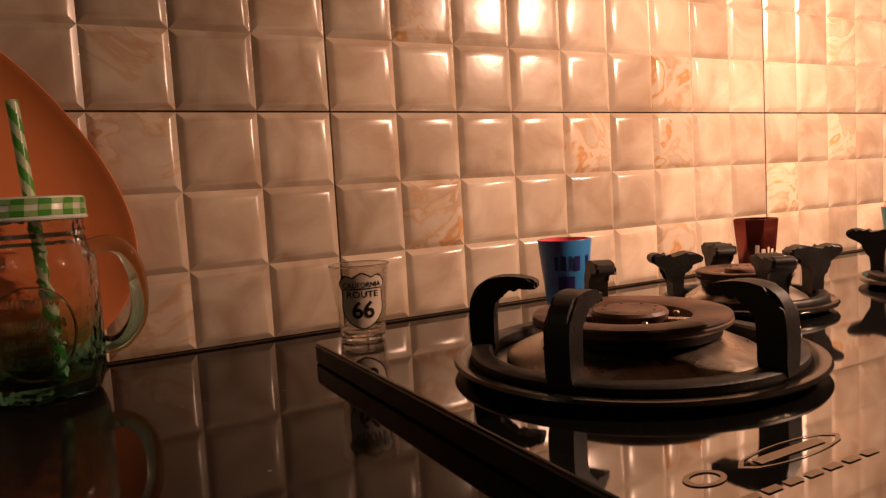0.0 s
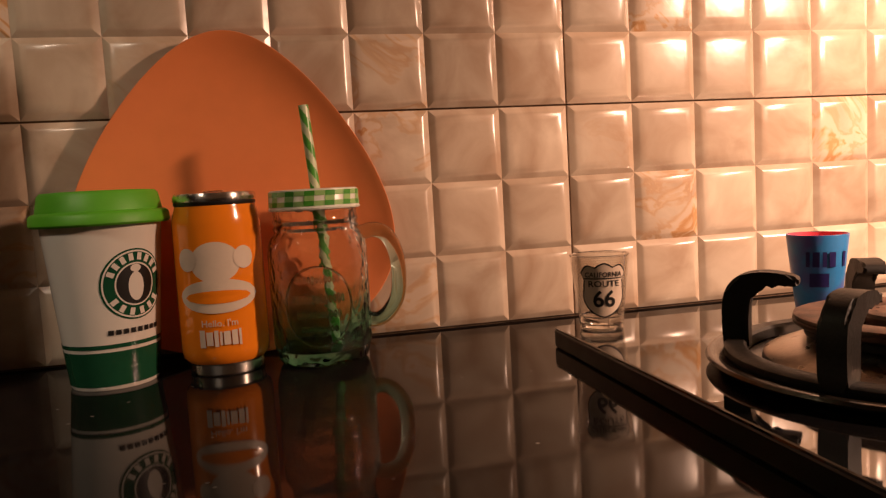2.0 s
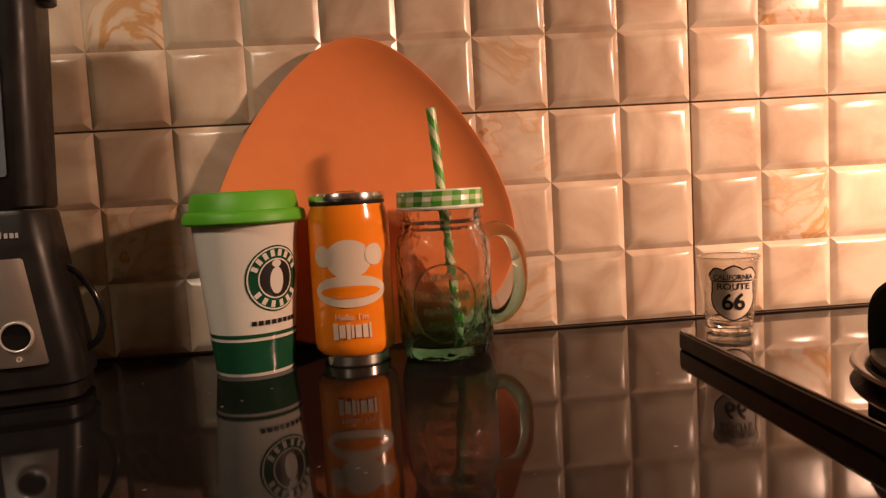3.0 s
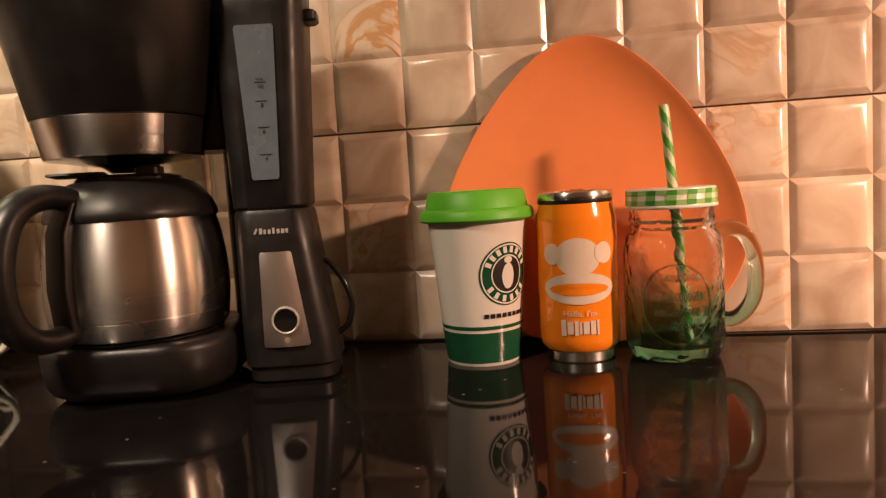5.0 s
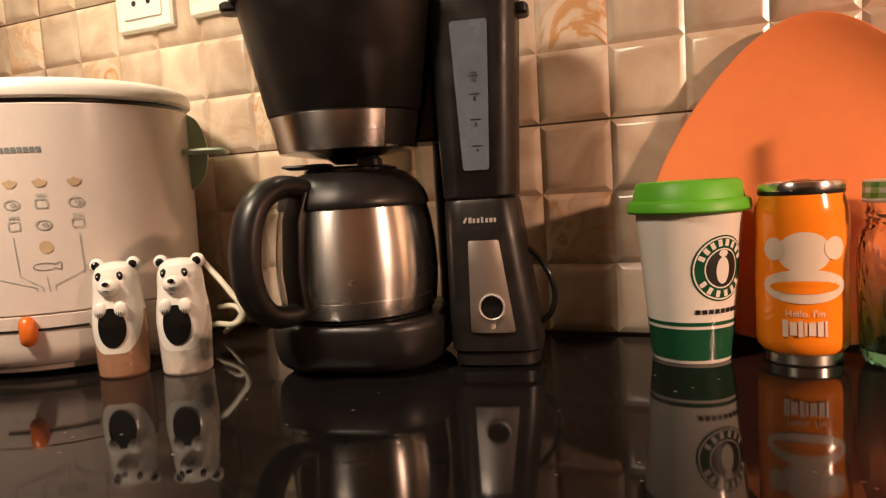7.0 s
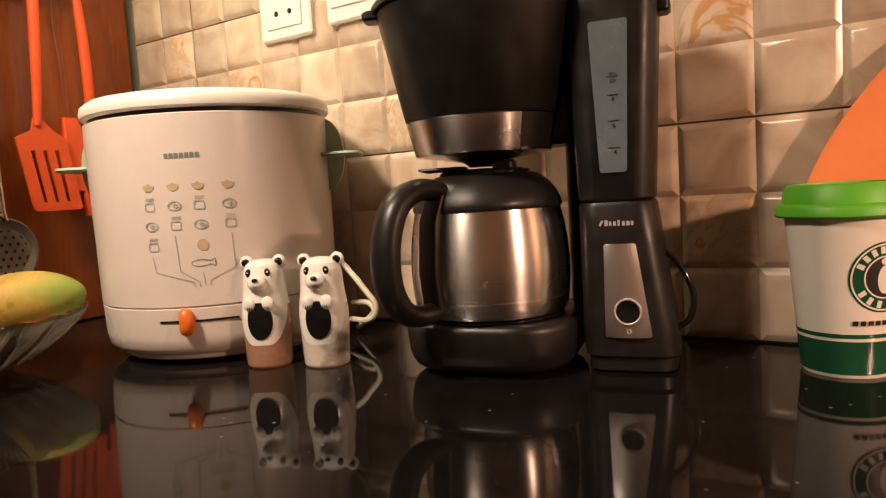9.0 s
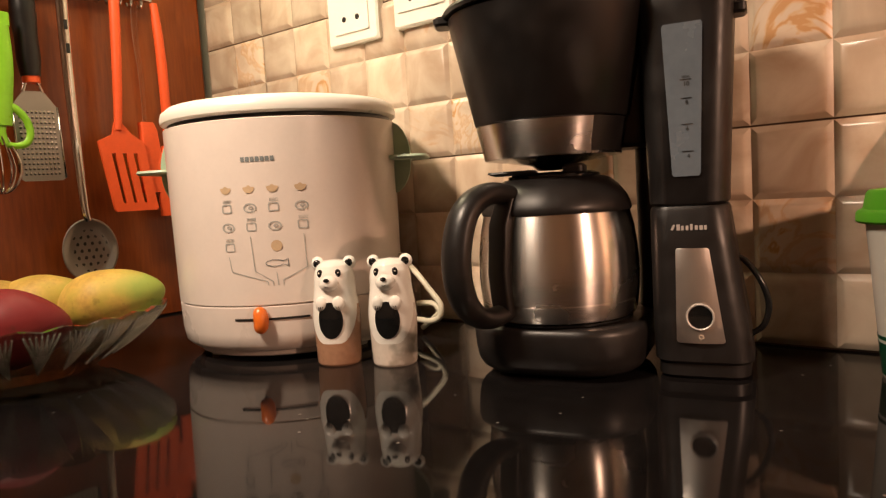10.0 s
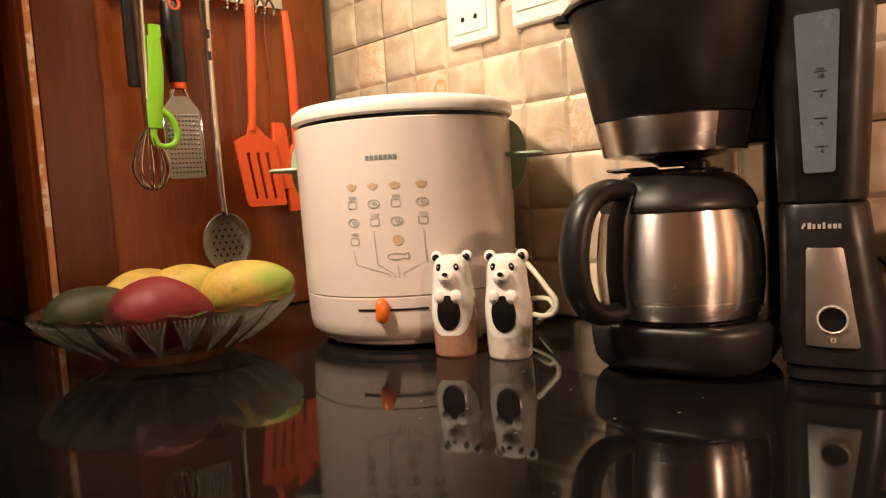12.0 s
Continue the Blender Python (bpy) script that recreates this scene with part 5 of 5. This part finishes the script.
# ---- bear shakers: each one plain figure ----
def bear_shaker(x, y, turn, filling, label):
    body = [(0.0200, 0.0), (0.0212, 0.0018), (0.0218, 0.012), (0.0221, 0.022), (0.0226, 0.030), (0.0230, 0.038), (0.0231, 0.046), (0.0226, 0.054), (0.0216, 0.062), (0.0204, 0.070), (0.0198, 0.077), (0.0196, 0.084), (0.0186, 0.090), (0.0160, 0.0960), (0.0105, 0.1002), (0, 0.1015)]
    bm = lathe([(0, 0)] + [(radius_at(body[:-1], z), z) for z in np.linspace(0, 0.1002, 140)] + [(0, 0.1015)], 128)
    for f in bm.faces:
        c = f.calc_center_median()
        front = -c.y / max(1e-5, math.hypot(c.x, c.y))
        edge = 0.022 + 0.036 * max(0.0, min(1.0, (0.97 - front) / 0.80)) ** 1.6
        f.material_index = 0 if c.z > edge else 1
    def add(maker, slot):
        k = len(bm.faces)
        maker()
        bm.faces.ensure_lookup_table()
        for f in bm.faces[k:]:
            f.material_index = slot
    for s in (-1, 1):
        add(lambda: ball(s * 0.0158, 0.001, 0.0980, 0.0066, 0.0042, 0.0066, bm, 16, 10), 0)
        add(lambda: ball(s * 0.0158, -0.0020, 0.0980, 0.0040, 0.0026, 0.0040, bm, 14, 8), 2)
        add(lambda: ball(s * 0.0088, -0.0163, 0.0895, 0.0030, 0.0018, 0.0040, bm, 12, 8), 2)
        add(lambda: ball(s * 0.0094, -0.0178, 0.0902, 0.0008, 0.0006, 0.0008, bm, 8, 6), 0)
        add(lambda: ball(s * 0.0085, -0.0205, 0.0610, 0.0060, 0.0036, 0.0070, bm, 16, 10), 0)
        for k in (-1, 0, 1):
            add(lambda: stroke(lambda u, v: (u, -0.0243, v), [(s * 0.0078 + k * 0.0021, 0.0556), (s * 0.0080 + k * 0.0017, 0.0590)], 0.0006, bm), 2)
    add(lambda: ball(0, -0.0188, 0.0800, 0.0094, 0.0088, 0.0078, bm, 20, 14), 0)
    add(lambda: ball(0, -0.0268, 0.0838, 0.0030, 0.0022, 0.0020, bm, 12, 8), 2)
    add(lambda: stroke(lambda u, v: (u, -0.0274 + 60 * u * u, v), [(-0.0035, 0.0795), (-0.0015, 0.0780), (0.0015, 0.0780), (0.0035, 0.0795)], 0.0006, bm), 2)
    pl = on_round(body, -90, 0.0006)
    add(lambda: patch(pl, ellipse(0.0125, 0.0175), 0, 0.0450, 5, 36, 0.0, bm), 2)
    ob = new("bear_shaker", finish("bear_shaker", bm, [M_BEAR_WHITE, filling, M_BLACK_GLOSS], angle=50))
    ob.matrix_basis = pose(x, y, 0.0, 0, 0, turn)
    tagged(ob, label, "shaker", "pair of bear shakers")


bear_shaker(-0.871, 0.3875, 29, M_PEPPER, "white bear shaker with a black belly filled with brown pepper")
bear_shaker(-0.817, 0.4085, 27, M_SALT, "white bear shaker with a black belly half filled with salt")


# ---- fruit bowl ----
def fruit_bowl(x, y):
    th = thing("glass_bowl", pose(x, y, 0), "cut-glass fruit bowl with fan pattern standing on the worktop", "bowl")
    n = 96
    prof = [(0.060, 0.0), (0.066, 0.002), (0.070, 0.006), (0.095, 0.020), (0.122, 0.040), (0.140, 0.060)]
    inner = [(0.136, 0.061), (0.117, 0.042), (0.091, 0.024), (0.064, 0.011), (0.0, 0.0095)]
    bm = lathe([(0, 0.001)] + prof + inner, n)
    for v in bm.verts:
        r, a = math.hypot(v.co.x, v.co.y), math.atan2(v.co.y, v.co.x)
        if r > 0.07:
            f = 0.010 * (1 if round(a * 96 / (2 * math.pi)) % 2 else -1)
            v.co.x, v.co.y = v.co.x * (1 + f), v.co.y * (1 + f)
        if r > 0.13:
            v.co.z += 0.0035 * abs(math.sin(a * 12)) - 0.001
    part("bowl_body", bm, M_BOWL, th)
    fans = bmesh.new()
    for k in range(24):
        a0 = 2 * math.pi * k / 24
        for j in range(-3, 4):
            pts = []
            for s in np.linspace(0, 1, 5):
                z = 0.014 + 0.043 * s
                r = radius_at(prof, z) + 0.0021
                a = a0 + j * 0.034 * s
                pts.append((r * math.cos(a), r * math.sin(a), z))
            tube(pts, [0.0010, 0.0014, 0.0016, 0.0016, 0.0008], 5, fans)
    tagged(part("cut_relief", fans, M_CUT_EDGE, th, "fans of cut ridges in the glass", angle=20), kind="stuff")


def mango(x, y, z, length, width, height, turn, tip, material, label):
    bm = ball(0, 0, 0, length / 2, width / 2, height / 2, None, 28, 20)
    for v in bm.verts:
        s = v.co.x / (length / 2)
        k = 1 - 0.16 * s - 0.10 * s * s
        v.co.y *= k
        v.co.z = v.co.z * k + 0.06 * height * (1 - s * s)
        v.co += 0.022 * length * noise.noise_vector(v.co * 22 + Vector((turn, 0, 0)))
    ob = new("mango", finish("mango", bm, material, angle=80))
    ob.matrix_basis = pose(x, y, z, 0, tip, turn)
    tagged(ob, label, "mango", "mangoes in the bowl")


BX, BY = -1.150, 0.213
fruit_bowl(BX, BY)
mango(BX + 0.050, BY - 0.030, 0.051, 0.108, 0.082, 0.076, 66, 0, M_MANGO_RED, "dark red ripe mango lying in the glass bowl")
mango(BX + 0.030, BY + 0.080, 0.064, 0.116, 0.070, 0.064, 40, -8, M_MANGO_YELLOW, "yellow mango with a green end in the bowl")
mango(BX - 0.030, BY + 0.038, 0.062, 0.112, 0.070, 0.064, 62, -4, M_MANGO_YELLOW, "yellow mango lying behind the red one")
mango(BX - 0.050, BY - 0.005, 0.059, 0.108, 0.070, 0.066, 100, 0, M_MANGO_YELLOW, "yellow mango at the back of the bowl")
mango(BX - 0.010, BY - 0.074, 0.052, 0.105, 0.070, 0.064, 78, 2, M_MANGO_GREEN, "dark green and brown mango in the bowl")


# ---- utensils on the cabinet's side ----
UX = -1.3215           # plane in which they hang; local x runs along the panel, local -y into the room


def hung(name, y, z, label, category, group="utensils on the rail", off=0.0):
    return thing(name, pose(UX + off, y, z, 0, 0, 90), label, category, group)


rail = hung("utensil_rail", 0.45, 0.462, "steel utensil rail with hooks on the cabinet side", "rail", "")
part("bar", slab(-0.09, 0.0045, 0.14, 0.0045, -0.003, 0.022, 0.002, 0.001), M_CHROME, rail)
for u in (-0.19, -0.155, -0.12, -0.085, -0.05, -0.035, -0.02, -0.005, 0.01, 0.025):
    hook = curve([(u, -0.0005, 0.010), (u, -0.006, 0.004), (u, -0.012, -0.006), (u, -0.010, -0.016), (u, -0.003, -0.017), (u, 0.001, -0.011)], 4)
    part("hook", tube(hook, 0.0019, 8), M_CHROME, rail)


def whisk():
    th = hung("whisk", 0.268, 0.19, "steel balloon whisk with a black and steel handle", "whisk", off=0.020)
    part("handle", tube([(0.0, 0, 0.118), (0.0005, 0, 0.165), (0.001, 0, 0.25), (0.001, 0, 0.29)], [0.0050, 0.0070, 0.0080, 0.0065], 16), M_CHROME, th, "polished steel handle")
    part("handle_grip", slab(-0.010, 0.006, 0.0075, 0.005, 0.135, 0.262, 0.003, 0.001), M_BLACK, th)
    part("collar", lathe([(0, 0.080), (0.0034, 0.080), (0.0048, 0.092), (0.0044, 0.106), (0.0060, 0.1175), (0, 0.1175)], 16), M_CHROME, th)
    for a in range(5):
        t = math.pi * a / 5
        loop = []
        for s in np.linspace(0, 2 * math.pi, 33)[:-1]:
            r = 0.0265 * math.sin(s)
            z = 0.041 - 0.041 * math.cos(s)
            w = r * (1.0 - 0.60 * max(0.0, (z - 0.030) / 0.052))
            loop.append((w * math.cos(t), w * math.sin(t) * 0.55, z))
        part("wire_loop", tube(loop, 0.0011, 6, closed=True), M_CHROME, th)


def peeler():
    th = hung("peeler", 0.286, 0.246, "lime green plastic peeler with an open looped end", "peeler", off=0.024)
    pts = curve([(-0.002, 0, 0.145), (-0.003, 0, 0.10), (-0.008, 0, 0.055), (-0.010, 0, 0.025)], 6)
    bm = tube(pts, [0.0090 + 0.002 * math.sin(i / 6) for i in range(len(pts))], 12)
    for v in bm.verts:
        v.co.y *= 0.55
    part("handle", bm, M_LIME, th)
    loop = curve([(-0.009, 0, 0.050), (0.004, 0, 0.046), (0.015, 0, 0.034), (0.019, 0, 0.018), (0.014, 0, 0.005), (0.002, 0, 0.001), (-0.010, 0, 0.003)], 6)
    bm = tube(loop, [0.0052 - 0.0016 * i / len(loop) for i in range(len(loop))], 12)
    tube(curve([(-0.011, 0, 0.030), (-0.013, 0, 0.016), (-0.010, 0, 0.003)], 6), 0.0046, 12, bm)
    for v in bm.verts:
        v.co.y *= 0.7
    part("loop_end", bm, M_LIME, th)
    part("hanging_tab", slab(0.0, 0, 0.008, 0.003, 0.143, 0.160, 0.002, 0.001), M_LIME, th)


def grater():
    th = hung("grater", 0.3215, 0.205, "flat steel hand grater with a black and red handle", "grater", off=0.008)
    lean = pose(0, 0, 0, 0, -1, 0)
    part("grating_plate", extrude([(-0.027, 0.004), (-0.022, 0.0), (0.024, 0.0), (0.0285, 0.004), (0.0265, 0.092), (0.012, 0.112), (-0.012, 0.112), (-0.0265, 0.094)], -0.0012, 0.0012), M_DULL_STEEL, th, "perforated steel plate", lean)
    teeth, holes = bmesh.new(), bmesh.new()
    for i in range(9):
        for j in range(13):
            u, v = -0.020 + i * 0.0050, 0.010 + j * 0.0064
            ball(u, -0.0013, v, 0.0016, 0.0011, 0.0012, teeth, 6, 4)
            bar(lambda a, b: (a, -0.00135, b), u - 0.0015, v - 0.0028, u + 0.0015, v - 0.0012, 1, holes)
    tagged(part("teeth", teeth, M_STEEL, th, "rows of small raised teeth", lean), kind="stuff")
    tagged(part("tooth_holes", holes, M_INK, th, "", lean), kind="stuff")
    for s in (-1, 1):
        part("frame_wire", tube([(s * 0.0275, -0.001, 0.003), (s * 0.0268, -0.001, 0.093)], 0.0016, 8), M_CHROME, th, "", lean)
    part("frame_wire", tube([(-0.012, 0, 0.111), (-0.006, 0, 0.126), (0.006, 0, 0.126), (0.012, 0, 0.111)], 0.0022, 8), M_CHROME, th, "", lean)
    part("collar", lathe([(0, 0.122), (0.0098, 0.122), (0.0102, 0.124), (0.0102, 0.130), (0, 0.130)], 20), M_ORANGE_SIL, th, "red plastic collar", lean)
    part("handle", lathe([(0, 0.1302), (0.0112, 0.1302), (0.0138, 0.150), (0.0132, 0.180), (0.0150, 0.205), (0.0142, 0.232), (0.0095, 0.243), (0, 0.245)], 24), M_BLACK, th, "black rubber handle", lean)
    part("end_ring", tube([(0.0068 * math.cos(s), -0.0128, 0.233 + 0.0075 * math.sin(s)) for s in np.linspace(0, 2 * math.pi, 21)[:-1]], 0.0022, 8, closed=True), M_ORANGE_SIL, th, "red ring at the end", lean)


def skimmer():
    th = hung("skimmer", 0.3705, 0.068, "long steel skimmer with a perforated round bowl", "skimmer", off=0.010)
    # bowl: perforated disc, rim and a shallow dish
    bm = bmesh.new()
    rows = []
    for s, d in ((0.0, 0.006), (0.35, 0.0052), (0.7, 0.0035), (0.93, 0.0008), (1.0, -0.0008)):
        rows.append([bm.verts.new((0.0375 * s * math.cos(a), d, 0.043 + 0.043 * s * math.sin(a))) for a in np.linspace(0, 2 * math.pi, 41)[:-1]] if s else [bm.verts.new((0, d, 0.043))])
    for a, b in zip(rows, rows[1:]):
        for i in range(40):
            j = (i + 1) % 40
            bm.faces.new((a[0], b[i], b[j]) if len(a) == 1 else (a[i], b[i], b[j], a[j]))
    dish = part("dish", bm, M_DULL_STEEL, th, "round perforated steel dish")
    sol = dish.modifiers.new("thickness", "SOLIDIFY")
    sol.thickness = 0.0010
    for j in range(-3, 4):
        for i in range(-2, 3):
            u, v = i * 0.0098 + (0.0049 if j % 2 else 0), j * 0.0092
            if math.hypot(u, v * 0.9) < 0.028:
                k = math.hypot(u / 0.0375, v / 0.043)
                y = 0.0052 - 0.0035 * k * k - 0.0010
                part("hole", patch(lambda a, b: (a, y, b), ellipse(0.0021, 0.0025), u, 0.043 + v, 1, 12), M_INK, dish)
    pts = curve([(0.001, -0.001, 0.083), (-0.003, -0.003, 0.098), (-0.0055, -0.005, 0.16), (-0.0075, -0.006, 0.28), (-0.0060, -0.004, 0.385)], 6)
    bm = tube(pts, [0.0040 + 0.0040 * min(1, i / 22) for i in range(len(pts))], 12)
    for v in bm.verts:
        v.co.y *= 0.6
    stem = part("handle", bm, M_CHROME, th)
    for z in (0.300, 0.330):
        part("slot", slab(-0.0068, -0.0085, 0.0022, 0.0006, z, z + 0.012, 0.0005, 0.0002), M_INK, stem)


def spatula():
    th = hung("spatula", 0.432, 0.160, "orange-red slotted silicone spatula", "spatula", off=0.012)
    # one flat blade with three open slots
    def line(s, t):
        lo, hi = (-0.024, 0.040), (-0.039, 0.026)
        return (lo[0] + (lo[1] - lo[0]) * s) * (1 - t) + (hi[0] + (hi[1] - hi[0]) * s) * t
    bm = bmesh.new()
    cols, rows = (0.0, 0.05, 0.22, 0.31, 0.46, 0.55, 0.70, 0.79, 0.95, 1.0), ((0.0, 0.0), (0.12, 0.0115), (0.82, 0.0800), (1.0, 0.0960))
    grid = [[bm.verts.new((line(s, t), 0, z + (0.003 if k == 0 and s in (0.0, 1.0) else 0))) for s in cols] for k, (t, z) in enumerate(rows)]
    for k in range(3):
        for i in range(len(cols) - 1):
            if not (k == 1 and i in (2, 4, 6)):
                bm.faces.new((grid[k][i], grid[k][i + 1], grid[k + 1][i + 1], grid[k + 1][i]))
    top = [bm.verts.new((u, 0, z)) for u, z in ((0.010, 0.106), (-0.004, 0.122), (-0.014, 0.122), (-0.018, 0.106))]
    bm.faces.new(grid[3] + top)
    flat, rims = bm.faces[:], [e for e in bm.edges if len(e.link_faces) == 1]
    twin = {v: bm.verts.new(v.co + Vector((0, 0.0019, 0))) for v in bm.verts[:]}
    for f in flat:
        bm.faces.new([twin[v] for v in reversed(f.verts[:])])
    for e in rims:
        p, q = e.verts
        bm.faces.new((p, q, twin[q], twin[p]))
    for v in twin:
        v.co.y -= 0.0019
    part("blade", bm, M_ORANGE_SIL, th, "slotted flat blade")
    pts = curve([(-0.009, 0, 0.112), (-0.006, -0.001, 0.15), (-0.003, -0.003, 0.21), (0.001, -0.003, 0.285), (0.002, 0, 0.300)], 6)
    bm = tube(pts, [0.0050 + 0.0022 * math.sin(min(1, i / 20) * 1.57) for i in range(len(pts))], 12)
    part("handle", bm, M_ORANGE_SIL, th)
    part("hang_hole", patch(lambda a, b: (a, -0.0085, b), ellipse(0.003, 0.006), 0.001, 0.283, 1, 16), M_INK, th)


def basting_brush():
    th = hung("basting_brush", 0.470, 0.185, "clear handled basting brush with a red silicone head", "brush", off=0.004)
    pts = curve([(-0.002, 0, 0.095), (-0.001, 0, 0.16), (-0.004, 0, 0.22), (-0.002, 0, 0.268)], 6)
    part("handle", tube(pts, [0.0028 + 0.0022 * i / len(pts) for i in range(len(pts))], 12), M_CLEAR, th, "clear plastic handle")
    part("head", loft([(0.0, rrect(0.004, 0, 0.018, 0.006, 0.003)), (0.050, rrect(0.003, 0, 0.015, 0.006, 0.003)), (0.088, rrect(0.0015, 0, 0.012, 0.007, 0.003)), (0.100, rrect(-0.001, 0, 0.010, 0.006, 0.003))]), M_ORANGE_SIL, th, "red silicone head")


def scraper():
    th = hung("silicone_scraper", 0.500, 0.150, "red silicone scraper hanging by its handle", "spatula", off=0.006)
    pts = curve([(0.0, 0, 0.10), (0.002, 0, 0.16), (0.000, -0.002, 0.24), (-0.003, 0, 0.305)], 6)
    part("handle", tube(pts, [0.0055 + 0.0018 * math.sin(i / 6) for i in range(len(pts))], 12), M_ORANGE_SIL, th)
    part("blade", loft([(0.0, rrect(0, 0, 0.021, 0.003, 0.003)), (0.075, rrect(0, 0, 0.022, 0.0045, 0.003)), (0.102, rrect(0, 0, 0.009, 0.005, 0.003))]), M_ORANGE_SIL, th)


whisk()
peeler()
grater()
skimmer()
spatula()
basting_brush()
scraper()


# ---- wall tiles, piece by piece ----
def joint(k, every, shift=0):
    return (k - shift) % every == 0


AGATE = {(1, 2), (4, 1), (6, 1), (1, -1), (6, 0), (6, 3), (11, -1), (11, 1), (-3, 0), (-3, 1), (-3, 3), (-8, -1), (-8, 2), (-19, -2), (-17, -1), (-14, -2), (-13, 0), (-16, 1), (9, 2), (-11, 1)}
rest = bmesh.new()
for c in range(-20, 32):
    for r in range(-22, 4):
        # r counts the joint lines down from the main joint; the piece lies below line r - 1
        x, z = (c + 0.5) * P, JZ - (r - 0.5) * P
        if z + P / 2 > 1.70 or r > 3:
            continue
        gaps = (joint(c, 9), joint(c + 1, 9), joint(r, 3), joint(r - 1, 3))
        me = tile_mesh(tuple(int(g) for g in gaps), (c, r) in AGATE)
        if -20 <= c <= 14 and -4 <= r <= 3:
            ob = new("tile", me)
            ob.parent = wall_north
            ob.matrix_basis = pose(x, W, z) @ pose(0, 0, 0, random.uniform(-0.25, 0.25), 0, random.uniform(-0.25, 0.25))
        else:
            k = len(rest.verts)
            rest.from_mesh(me)
            rest.verts.ensure_lookup_table()
            for v in rest.verts[k:]:
                v.co += Vector((x, W, z))
far = part("far_tiles", rest, M_TILE_REST, wall_north, "further cream bevelled tiles of the same wall", angle=32)
tagged(far, kind="stuff")
